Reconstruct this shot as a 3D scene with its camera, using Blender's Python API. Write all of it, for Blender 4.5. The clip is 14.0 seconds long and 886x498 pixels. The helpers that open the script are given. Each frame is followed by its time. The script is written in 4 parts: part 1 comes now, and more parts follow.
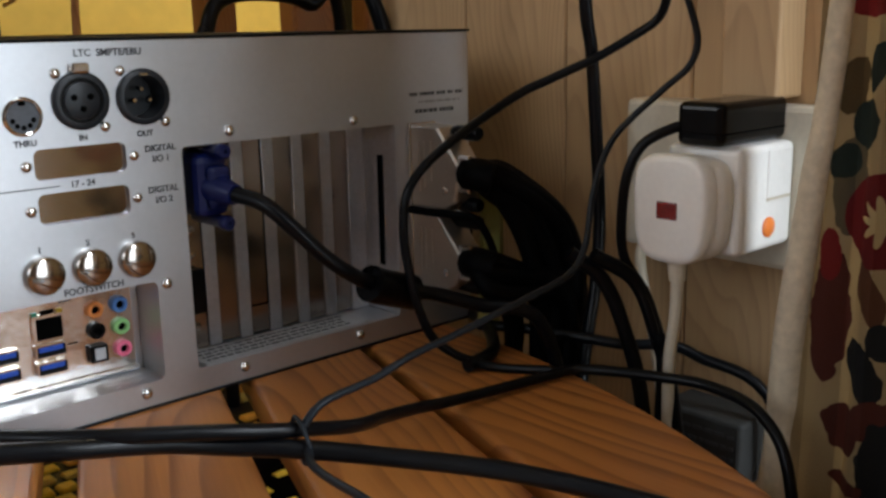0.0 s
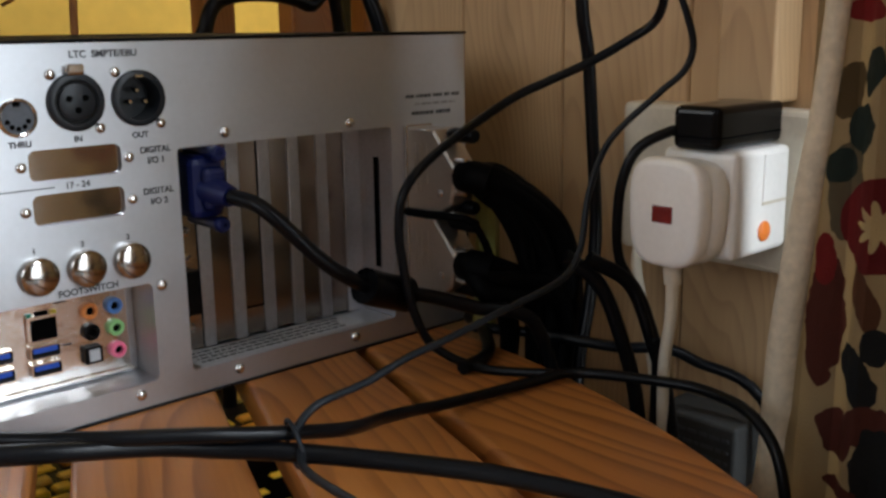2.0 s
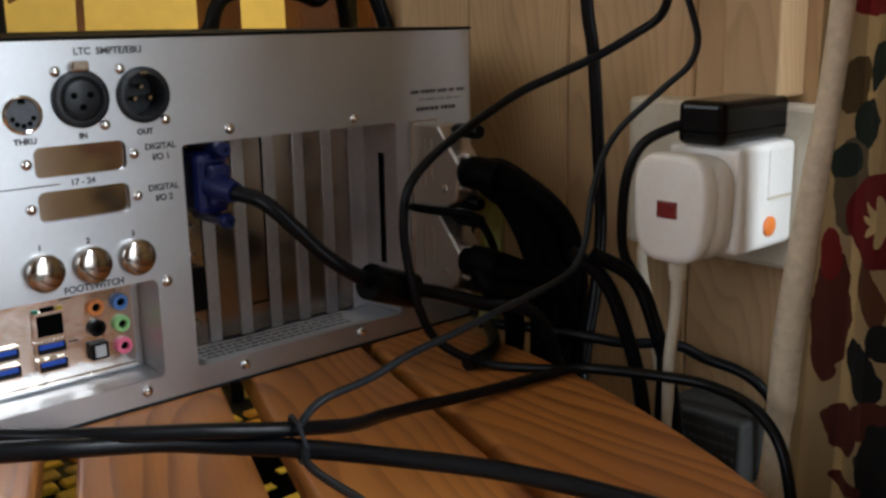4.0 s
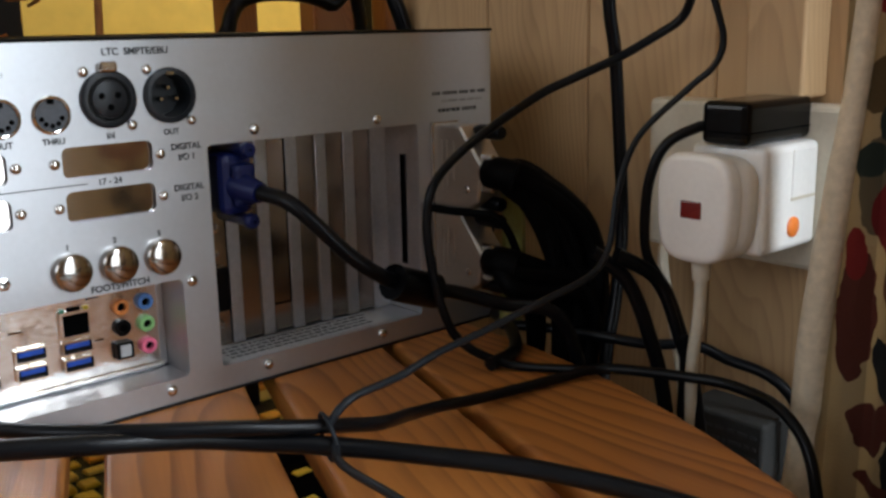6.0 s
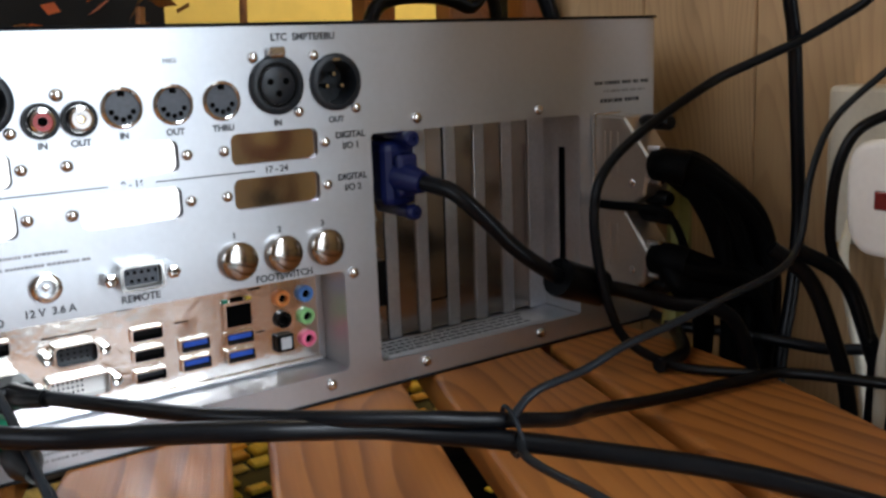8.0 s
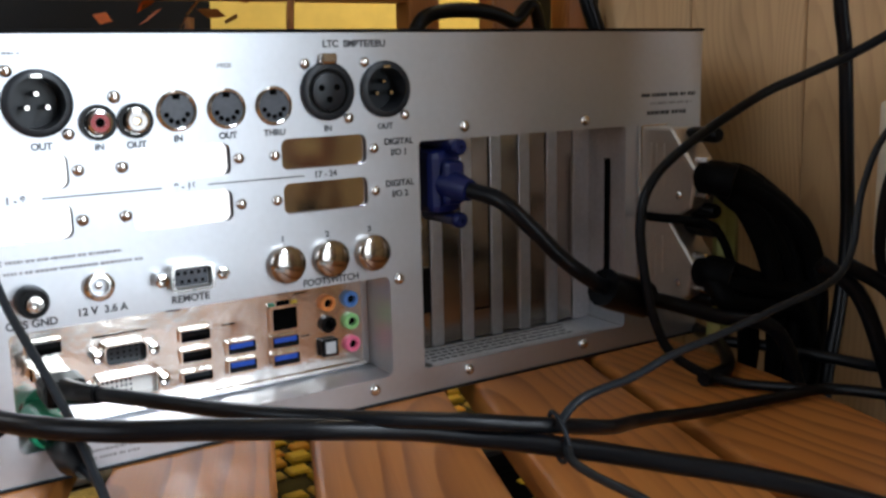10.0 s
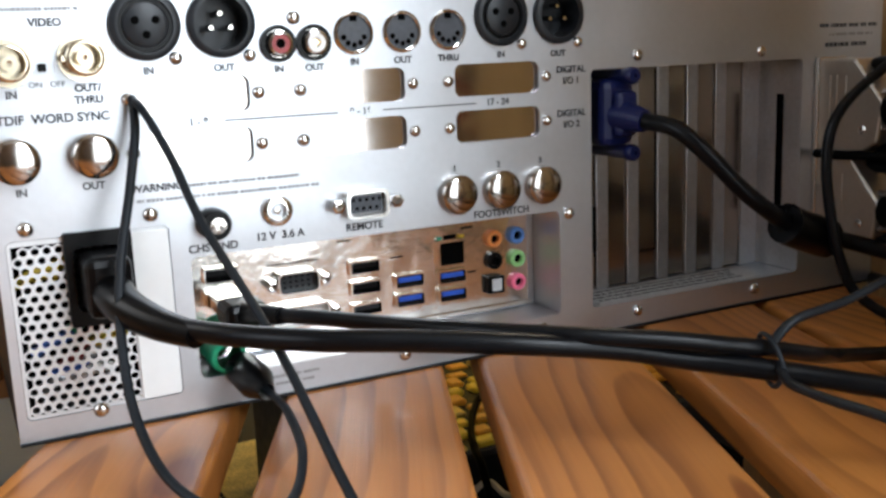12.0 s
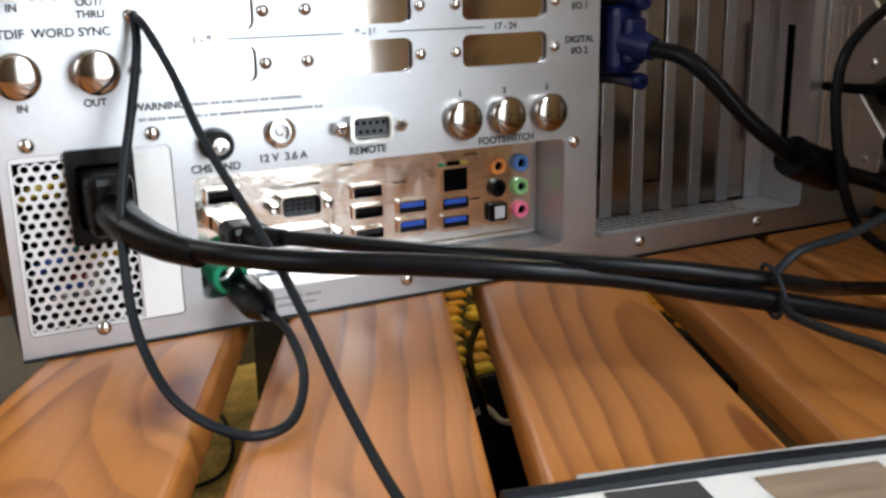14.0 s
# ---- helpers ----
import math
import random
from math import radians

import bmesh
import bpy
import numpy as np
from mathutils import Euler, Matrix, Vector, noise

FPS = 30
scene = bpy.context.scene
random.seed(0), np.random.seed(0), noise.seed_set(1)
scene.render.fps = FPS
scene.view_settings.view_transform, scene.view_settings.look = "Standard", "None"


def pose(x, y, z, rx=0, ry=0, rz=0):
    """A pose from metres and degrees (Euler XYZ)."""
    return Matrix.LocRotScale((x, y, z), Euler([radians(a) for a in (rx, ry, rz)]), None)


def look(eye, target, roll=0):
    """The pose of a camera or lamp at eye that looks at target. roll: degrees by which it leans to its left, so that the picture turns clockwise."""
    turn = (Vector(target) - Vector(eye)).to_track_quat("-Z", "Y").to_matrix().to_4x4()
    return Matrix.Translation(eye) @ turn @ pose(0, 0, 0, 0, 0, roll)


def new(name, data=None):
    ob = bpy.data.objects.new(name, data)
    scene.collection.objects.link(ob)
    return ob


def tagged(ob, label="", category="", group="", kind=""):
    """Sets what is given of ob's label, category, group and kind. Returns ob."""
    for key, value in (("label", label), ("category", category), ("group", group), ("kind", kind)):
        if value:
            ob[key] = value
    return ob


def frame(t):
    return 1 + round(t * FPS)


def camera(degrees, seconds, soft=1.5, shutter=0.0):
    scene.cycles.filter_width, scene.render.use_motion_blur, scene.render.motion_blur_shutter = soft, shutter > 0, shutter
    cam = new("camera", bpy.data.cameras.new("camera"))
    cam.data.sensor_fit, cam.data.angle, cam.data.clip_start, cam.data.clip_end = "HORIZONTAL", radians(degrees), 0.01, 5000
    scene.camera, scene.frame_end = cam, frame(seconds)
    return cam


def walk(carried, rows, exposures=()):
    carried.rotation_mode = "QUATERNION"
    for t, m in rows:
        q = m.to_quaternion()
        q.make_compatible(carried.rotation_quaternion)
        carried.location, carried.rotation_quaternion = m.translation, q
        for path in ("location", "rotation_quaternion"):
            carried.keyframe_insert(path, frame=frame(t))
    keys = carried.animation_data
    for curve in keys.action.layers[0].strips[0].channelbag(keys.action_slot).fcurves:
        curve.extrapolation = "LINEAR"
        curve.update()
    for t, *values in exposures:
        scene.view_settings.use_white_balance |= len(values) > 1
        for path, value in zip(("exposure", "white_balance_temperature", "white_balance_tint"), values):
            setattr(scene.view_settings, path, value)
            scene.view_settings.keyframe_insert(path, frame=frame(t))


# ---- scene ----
cam = camera(48.27, 14.0, soft=2.8)
# seconds, eye, yaw to the left from +y, pitch, lean
ROWS = [
    (0.0, 0.0468, -0.4171, 0.1736, -42.19, -12.81, -1.10),
    (0.5, 0.0467, -0.4191, 0.1774, -41.72, -12.17, -1.14),
    (1.0, 0.0502, -0.4206, 0.1758, -41.77, -12.46, -1.00),
    (1.5, 0.0491, -0.4180, 0.1750, -42.28, -13.01, -0.87),
    (2.0, 0.0487, -0.4182, 0.1746, -42.21, -12.79, -0.84),
    (2.5, 0.0502, -0.4188, 0.1745, -41.81, -12.94, -1.12),
    (3.0, 0.0501, -0.4197, 0.1749, -41.80, -13.16, -1.11),
    (5.5, 0.0472, -0.4184, 0.1751, -41.59, -12.85, -0.93),
    (6.0, 0.0432, -0.4154, 0.1729, -41.27, -12.75, -1.12),
    (6.5, 0.0389, -0.4010, 0.1613, -38.66, -12.65, -1.92),
    (7.0, 0.0341, -0.3888, 0.1609, -35.50, -12.33, -2.60),
    (7.5, 0.0340, -0.3877, 0.1598, -35.22, -11.96, -2.24),
    (8.0, 0.0337, -0.3866, 0.1591, -34.68, -11.67, -2.03),
    (10.5, 0.0232, -0.3852, 0.1517, -32.00, -10.64, -1.53),
    (11.0, 0.0159, -0.3733, 0.1418, -30.16, -12.03, -2.30),
    (11.5, 0.0091, -0.3653, 0.1329, -27.87, -12.08, -2.76),
    (12.0, 0.0059, -0.3627, 0.1322, -26.63, -11.43, -2.27),
    (12.5, 0.0033, -0.3581, 0.1322, -26.25, -13.29, -1.77),
    (13.0, 0.0032, -0.3580, 0.1321, -26.35, -14.03, -1.85),
    (13.5, 0.0064, -0.3603, 0.1323, -26.29, -16.26, -1.44),
    (14.0, 0.0053, -0.3613, 0.1303, -26.50, -15.48, -1.16),
]


def stand(x, y, z, yaw, pitch, lean):
    way = Vector((-math.sin(radians(yaw)) * math.cos(radians(pitch)), math.cos(radians(yaw)) * math.cos(radians(pitch)), math.sin(radians(pitch))))
    return look((x, y, z), Vector((x, y, z)) + way, lean)


walk(cam, [(row[0], stand(*row[1:])) for row in ROWS], exposures=[(0.0, -0.34, 6100, 10), (6.0, -0.34, 6100, 10), (7.0, -0.20, 5900, 10), (10.5, -0.12, 5950, 10), (12.0, -0.06, 6150, 10), (14.0, -0.07, 6250, 10)])

# ---------------------------------------------------------------- light
world = bpy.data.worlds.new("world")
scene.world = world
world.use_nodes = True
sky = world.node_tree.nodes.new("ShaderNodeTexSky")
sky.sky_type, sky.sun_disc, sky.sun_elevation, sky.sun_rotation = "NISHITA", False, radians(35), radians(160)
world.node_tree.links.new(sky.outputs[0], world.node_tree.nodes["Background"].inputs[0])
world.node_tree.nodes["Background"].inputs[1].default_value = 0.08


def area_lamp(name, centre, target, width, height, watts, colour, spread=180):
    lamp = bpy.data.lights.new(name, "AREA")
    lamp.shape, lamp.size, lamp.size_y, lamp.energy, lamp.color = "RECTANGLE", width, height, watts, colour
    lamp.spread = radians(spread)
    ob = new(name, lamp)
    ob.matrix_world = look(centre, target)
    return ob


# daylight in the window behind the camera; added fill in its brighter upper light, in two unseen side windows, and from
# a warm lamp over the yellow part of the room
area_lamp("window_and_fill", (0.60, -1.52, 0.22), (0.60, 0.0, 0.22), 0.84, 0.92, 11.4, (0.88, 0.96, 1.0))
# upper light added to brighten the slats, clear of the panel's reflection
area_lamp("window_and_fill", (0.69, -1.52, 1.06), (0.69, 0.0, 1.06), 0.66, 0.64, 38.0, (0.90, 0.96, 1.0))
# fill from the left and over the lid; both side windows are added
area_lamp("window_and_fill", (-0.60, -0.32, 0.36), (-0.06, -0.21, 0.05), 0.46, 0.46, 0.58, (0.94, 0.97, 1.0), 80)
area_lamp("window_and_fill", (-0.62, 0.60, 0.60), (0.5, 0.10, 0.25), 0.46, 0.46, 1.25, (1.0, 0.96, 0.89), 120)
# warm fill added to brighten the yellow wall; no lamp stands there
area_lamp("yellow_wall_fill", (1.0, 0.60, 1.15), (0.65, 1.0, 0.2), 0.3, 0.3, 17.0, (1.0, 0.88, 0.66))

# ---------------------------------------------------------------- materials
MATS = {}


def material(name, colour, rough=0.5, metal=0.0, spread=0.12, scale=60.0, bump=0.0, stretch=(1, 1, 1), second=None, coat=0.0, spec=0.5, detail=4.0, rvar=0.1):
    """Base colour varied by a fine and a coarse noise, with bump and gloss that vary too."""
    m = bpy.data.materials.new(name)
    m.use_nodes = True
    nt = m.node_tree
    n, link = nt.nodes, nt.links.new
    p = n["Principled BSDF"]
    co = n.new("ShaderNodeTexCoord")
    mp = n.new("ShaderNodeMapping")
    mp.inputs["Scale"].default_value = stretch
    link(co.outputs["Object"], mp.inputs[0])
    fine, coarse = n.new("ShaderNodeTexNoise"), n.new("ShaderNodeTexNoise")
    fine.inputs["Scale"].default_value, coarse.inputs["Scale"].default_value = scale * 8, scale
    fine.inputs["Detail"].default_value = coarse.inputs["Detail"].default_value = detail
    link(mp.outputs[0], fine.inputs[0]), link(mp.outputs[0], coarse.inputs[0])
    add = n.new("ShaderNodeMath")
    add.operation = "ADD"
    link(fine.outputs["Fac"], add.inputs[0]), link(coarse.outputs["Fac"], add.inputs[1])
    ramp = n.new("ShaderNodeMapRange")
    ramp.inputs["From Min"].default_value, ramp.inputs["From Max"].default_value = 0.7, 1.3
    link(add.outputs[0], ramp.inputs["Value"])
    mix = n.new("ShaderNodeMix")
    mix.data_type = "RGBA"
    low = [c * (1 - spread) for c in colour]
    high = second or [min(1, c * (1 + spread)) for c in colour]
    mix.inputs["A"].default_value, mix.inputs["B"].default_value = (*low, 1), (*high, 1)
    link(ramp.outputs[0], mix.inputs["Factor"])
    link(mix.outputs["Result"], p.inputs["Base Color"])
    rr = n.new("ShaderNodeMapRange")
    rr.inputs["From Min"].default_value, rr.inputs["From Max"].default_value = 0.3, 0.7
    rr.inputs["To Min"].default_value, rr.inputs["To Max"].default_value = max(0.02, rough * (1 - rvar)), min(1, rough * (1 + rvar))
    link(coarse.outputs["Fac"], rr.inputs["Value"]), link(rr.outputs[0], p.inputs["Roughness"])
    p.inputs["Metallic"].default_value = metal
    p.inputs["Coat Weight"].default_value = coat
    p.inputs["Specular IOR Level"].default_value = spec
    if bump:
        b = n.new("ShaderNodeBump")
        b.inputs["Strength"].default_value, b.inputs["Distance"].default_value = 1.0, bump
        link(fine.outputs["Fac"], b.inputs["Height"]), link(b.outputs[0], p.inputs["Normal"])
    MATS[name] = m
    return m


silver = material("silver_paint", (0.58, 0.60, 0.63), 0.39, 0.88, 0.03, 40)
steel = material("galvanised_steel", (0.55, 0.565, 0.59), 0.36, 0.92, 0.1, 60)
hood_metal = material("nickel_plated_hood", (0.50, 0.46, 0.40), 0.34, 0.9, 0.06, 60)
polished = material("polished_plate", (0.60, 0.56, 0.535), 0.09, 1.0, 0.04, 14, 0.00001)
nickel = material("nickel_cap", (0.50, 0.46, 0.42), 0.13, 1.0, 0.06, 60)
recess_steel = material("bright_recess_steel", (0.56, 0.57, 0.59), 0.38, 0.95, 0.06, 9, 0.0009)
chrome = material("chrome", (0.70, 0.68, 0.65), 0.16, 1.0, 0.05, 80)
gold = material("gilt_brass", (0.70, 0.62, 0.47), 0.25, 1.0, 0.08, 80)
shieldm = material("tin_shield", (0.92, 0.87, 0.80), 0.17, 1.0, 0.05, 5, 0.0011)
cover = material("slot_cover_steel", (0.40, 0.36, 0.32), 0.2, 1.0, 0.08, 40)
zinc = material("zinc_plate", (0.72, 0.73, 0.74), 0.5, 0.45, 0.06, 60, 0.00003)
socket_grey = material("blue_grey_plastic", (0.05, 0.056, 0.068), 0.42, 0.0, 0.2, 60)
blackm = material("black_powder_coat", (0.006, 0.006, 0.007), 0.5, 0.0, 0.2, 80, 0.00003, spec=0.25)
lid_black = material("matt_black_lid", (0.004, 0.004, 0.005), 0.7, 0.0, 0.2, 80, 0.00003, spec=0.05)
black_plastic = material("black_plastic", (0.0018, 0.0018, 0.0021), 0.30, 0.0, 0.25, 60, spec=0.15)
dark_grey = material("dark_grey_plastic", (0.010, 0.012, 0.015), 0.40, 0.0, 0.2, 60, spec=0.35)
# glossless near-black: the bag's own colour, and shade painted into holes, slits and gaps
shade_black = material("bag_black_and_hole_shade", (0.003, 0.003, 0.003), 0.9, 0.0, 0.2, 60, spec=0.0)
gloss_black = material("glossy_black_plastic", (0.002, 0.002, 0.0024), 0.14, 0.0, 0.2, 60, spec=0.2)
loom_black = material("matt_black_loom", (0.0012, 0.0012, 0.0014), 0.6, 0.0, 0.3, 60, 0.00003, spec=0.06)
rubber = material("black_cable_sheath", (0.0022, 0.0026, 0.0036), 0.33, 0.0, 0.3, 70, 0.00002, spec=0.18)
greyrub = material("grey_cable_sheath", (0.009, 0.0115, 0.015), 0.46, 0.0, 0.25, 70, 0.00002, spec=0.2)
blue_plastic = material("blue_plastic", (0.0022, 0.0055, 0.052), 0.38, 0.0, 0.15, 60, spec=0.35)
usb_blue = material("usb_blue", (0.02, 0.09, 0.5), 0.4, 0.0, 0.1, 60)
white_plastic = material("white_plastic", (0.86, 0.84, 0.80), 0.32, 0.0, 0.03, 40)
cream_cord = material("cream_cord", (0.66, 0.6, 0.48), 0.45, 0.0, 0.06, 40)
hem_cloth = material("cream_hem_cloth", (0.62, 0.53, 0.39), 0.9, 0.0, 0.15, 30, 0.0006)
label_white = material("white_label", (0.8, 0.8, 0.79), 0.55, 0.0, 0.02, 30)
dull_grey = material("dull_grey_plastic", (0.05, 0.05, 0.048), 0.7, spec=0.1)
label_grey = material("grey_label", (0.5, 0.51, 0.52), 0.5, 0.0, 0.06, 60)
faint_ink = material("faint_grey_ink", (0.28, 0.28, 0.29), 0.6, 0.0, 0.1, 60)
ink = material("dark_ink", (0.045, 0.045, 0.05), 0.6, 0.0, 0.1, 60)
neon_red = material("red_neon_lens", (0.16, 0.012, 0.01), 0.2, 0.0, 0.3, 90)
orange_p = material("orange_plastic", (0.85, 0.22, 0.03), 0.4, 0.0, 0.1, 60)
jack = {"orange": material("orange_jack", (0.72, 0.25, 0.06), 0.4), "blue": material("light_blue_jack", (0.10, 0.25, 0.62), 0.4),
        "green": material("lime_jack", (0.28, 0.58, 0.22), 0.4), "pink": material("pink_jack", (0.8, 0.16, 0.28), 0.4), "black": black_plastic}
green_p = material("green_plug", (0.015, 0.30, 0.15), 0.4)
red_p = material("red_insert", (0.30, 0.03, 0.03), 0.4)
yellow_wire = material("yellow_wire", (0.85, 0.62, 0.05), 0.4)
amber = material("amber_strip", (0.85, 0.42, 0.04), 0.4)
blue_wire = material("blue_wire", (0.05, 0.15, 0.55), 0.4)
ribbon = material("pale_green_strip", (0.34, 0.33, 0.09), 0.5)
yellow_wall = material("yellow_wall_paint", (0.80, 0.60, 0.14), 0.7, 0.0, 0.06, 6, 0.0001)
cream_wall = material("cream_wall_paint", (0.55, 0.40, 0.24), 0.7, 0.0, 0.08, 5, 0.0002)
ceiling_paint = material("white_ceiling_paint", (0.7, 0.68, 0.64), 0.8, 0.0, 0.05, 5)
brown_wall = material("brown_wood_panelling", (0.27, 0.20, 0.145), 0.55, 0.0, 0.3, 4, 0.0003, (1, 6, 0.6))
carpet = material("ochre_carpet", (0.62, 0.48, 0.16), 0.95, 0.0, 0.45, 50, 0.003)
dark_floor = material("dark_lino", (0.03, 0.028, 0.026), 0.5, 0.0, 0.3, 20)


def wood(name, dark, light, rings=300.0, rough=0.38, along="Y", contrast=0.75, knot=0.5):
    """Flat-sawn softwood: rings round a tilted pith, knots and fine fibre; each piece differs by Object Info's Random."""
    m = bpy.data.materials.new(name)
    m.use_nodes = True
    nt = m.node_tree
    n, link = nt.nodes, nt.links.new

    def calc(kind, a, b=None, c=None):
        q = n.new("ShaderNodeMath")
        q.operation = kind
        for k, v in enumerate((a, b, c)):
            if v is None:
                continue
            if isinstance(v, (int, float)):
                q.inputs[k].default_value = v
            else:
                link(v, q.inputs[k])
        return q.outputs[0]

    def noise_at(scale, detail, stretch):
        mp, tx = n.new("ShaderNodeMapping"), n.new("ShaderNodeTexNoise")
        mp.inputs["Scale"].default_value = stretch
        tx.inputs["Scale"].default_value, tx.inputs["Detail"].default_value = scale, detail
        link(where, mp.inputs[0]), link(mp.outputs[0], tx.inputs[0])
        return tx.outputs["Fac"]

    p = n["Principled BSDF"]
    co, info, sep, com = n.new("ShaderNodeTexCoord"), n.new("ShaderNodeObjectInfo"), n.new("ShaderNodeSeparateXYZ"), n.new("ShaderNodeCombineXYZ")
    link(co.outputs["Object"], sep.inputs[0])
    across, run, deep = (sep.outputs["X"], sep.outputs["Y"], sep.outputs["Z"]) if along == "Y" else (sep.outputs["Y"], sep.outputs["Z"], sep.outputs["X"])
    rand = info.outputs["Random"]
    link(calc("MULTIPLY_ADD", rand, 5.3, across), com.inputs[0])
    link(calc("MULTIPLY_ADD", rand, 9.1, run), com.inputs[1])
    link(deep, com.inputs[2])
    where = com.outputs[0]
    warp = noise_at(16.0, 2.0, (1.0, 0.22, 1.0))
    slow = noise_at(5.0, 1.0, (1.0, 0.5, 1.0))
    vor, vm = n.new("ShaderNodeTexVoronoi"), n.new("ShaderNodeMapping")
    vm.inputs["Scale"].default_value = (1.0, 0.42, 1.0)
    vor.voronoi_dimensions = "2D"
    vor.inputs["Scale"].default_value = 8.0
    link(where, vm.inputs[0]), link(vm.outputs[0], vor.inputs["Vector"])
    spot, swell = n.new("ShaderNodeMapRange"), n.new("ShaderNodeMapRange")
    spot.inputs["From Min"].default_value, spot.inputs["From Max"].default_value = 0.10, 0.03
    swell.inputs["From Min"].default_value, swell.inputs["From Max"].default_value = 0.34, 0.0
    swell.interpolation_type = "SMOOTHSTEP"
    link(vor.outputs["Distance"], spot.inputs["Value"]), link(vor.outputs["Distance"], swell.inputs["Value"])
    u = calc("ADD", across, calc("MULTIPLY_ADD", rand, 0.06, calc("MULTIPLY_ADD", slow, 0.05, -0.055)))
    v = calc("MULTIPLY_ADD", run, 0.07, calc("ADD", deep, 0.03))
    r = calc("SQRT", calc("ADD", calc("MULTIPLY", u, u), calc("MULTIPLY", v, v)))
    r = calc("MULTIPLY_ADD", swell.outputs[0], 0.016, r)
    ring = calc("FRACT", calc("MULTIPLY", calc("MULTIPLY_ADD", warp, 0.046, r), rings))
    late = calc("MULTIPLY", calc("POWER", ring, 3.2), calc("SUBTRACT", 1.0, calc("POWER", ring, 14.0)))
    patchy = noise_at(9.0, 2.0, (1.0, 0.3, 1.0))
    late = calc("MULTIPLY", late, calc("MULTIPLY_ADD", patchy, 2.2, -0.25))
    fibre = noise_at(520.0, 3.0, (1.0, 0.025, 1.0))
    stain = noise_at(14.0, 3.0, (1.0, 0.35, 1.0))
    mixed = calc("MULTIPLY_ADD", late, contrast, calc("MULTIPLY_ADD", fibre, 0.30, calc("MULTIPLY_ADD", stain, 0.75, calc("MULTIPLY", spot.outputs[0], knot))))
    rng = n.new("ShaderNodeMapRange")
    rng.inputs["From Min"].default_value, rng.inputs["From Max"].default_value = 0.38, 1.45
    link(mixed, rng.inputs["Value"])
    mix = n.new("ShaderNodeMix")
    mix.data_type = "RGBA"
    mix.inputs["A"].default_value, mix.inputs["B"].default_value = (*light, 1), (*dark, 1)
    link(rng.outputs[0], mix.inputs["Factor"])
    link(mix.outputs["Result"], p.inputs["Base Color"])
    link(calc("MULTIPLY_ADD", stain, 0.25, rough - 0.12), p.inputs["Roughness"])
    b = n.new("ShaderNodeBump")
    b.inputs["Strength"].default_value, b.inputs["Distance"].default_value = 0.5, 0.0003
    link(fibre, b.inputs["Height"]), link(b.outputs[0], p.inputs["Normal"])
    MATS[name] = m
    return m


pine = wood("oiled_pine", (0.14, 0.032, 0.006), (0.51, 0.200, 0.044), 104.0, 0.42, "Y", 1.0, 1.0)
pine_post = wood("varnished_pine_post", (0.20, 0.06, 0.012), (0.45, 0.18, 0.04), along="Z")
painted_board = wood("painted_boards", (0.25, 0.140, 0.062), (0.56, 0.37, 0.19), 220.0, 0.6, "Z", 0.45, 0.2)


# ---------------------------------------------------------------- mesh tools
def part(name, bm, mat, parent=None, label="", smooth=False):
    smooth = smooth or name in ("lead", "loom_sleeve", "strain_relief", "boot", "ferrite", "plug_neck", "wire", "flat_lead", "stem")
    me = bpy.data.meshes.new(name)
    bmesh.ops.recalc_face_normals(bm, faces=bm.faces)
    if smooth:
        for f in bm.faces:
            f.smooth = True
        for e in bm.edges:
            if len(e.link_faces) == 2 and e.calc_face_angle(0) > 0.7:
                e.smooth = False
    bm.to_mesh(me)
    bm.free()
    me.materials.append(mat)
    ob = new(name, me)
    if parent:
        ob.parent = parent
    if label:
        ob["label"] = label
    return ob


def thing(name, label, category, group="", kind=""):
    return tagged(new(name), label, category, group, kind)


def box(x0, x1, y0, y1, z0, z1, bevel=0.0, bm=None, segs=2):
    bm = bm or bmesh.new()
    vs = [bm.verts.new((x, y, z)) for x in (x0, x1) for y in (y0, y1) for z in (z0, z1)]
    fs = [bm.faces.new([vs[i] for i in q]) for q in ((0, 1, 3, 2), (4, 6, 7, 5), (0, 4, 5, 1), (2, 3, 7, 6), (0, 2, 6, 4), (1, 5, 7, 3))]
    if bevel:
        bmesh.ops.bevel(bm, geom=list({e for f in fs for e in f.edges}), offset=bevel, segments=segs, affect="EDGES", profile=0.5)
    return bm


def lathe(profile, x=0.0, z=0.0, y=0.0, n=24, bm=None):
    """Turned round the axis that stands out from the rear panel. profile: (radius, distance in front of y)."""
    bm = bm or bmesh.new()
    rings = []
    for r, out in profile:
        if r <= 1e-6:
            rings.append([bm.verts.new((x, y - out, z))])
        else:
            rings.append([bm.verts.new((x + r * math.cos(2 * math.pi * k / n), y - out, z + r * math.sin(2 * math.pi * k / n))) for k in range(n)])
    for a, b in zip(rings[:-1], rings[1:]):
        for k in range(n):
            q = [a[k % len(a)], a[(k + 1) % len(a)], b[(k + 1) % len(b)], b[k % len(b)]]
            q = list(dict.fromkeys(q))
            if len(q) > 2:
                bm.faces.new(q)
    return bm


def rounded(x0, x1, z0, z1, r, n=5):
    pts = []
    for cx, cz, a0 in ((x1 - r, z1 - r, 0), (x0 + r, z1 - r, 90), (x0 + r, z0 + r, 180), (x1 - r, z0 + r, 270)):
        for k in range(n + 1):
            a = radians(a0 + 90 * k / n)
            pts.append((cx + r * math.cos(a), cz + r * math.sin(a)))
    return pts


def circle(x, z, r, n=20):
    return [(x + r * math.cos(2 * math.pi * k / n), z + r * math.sin(2 * math.pi * k / n)) for k in range(n)]


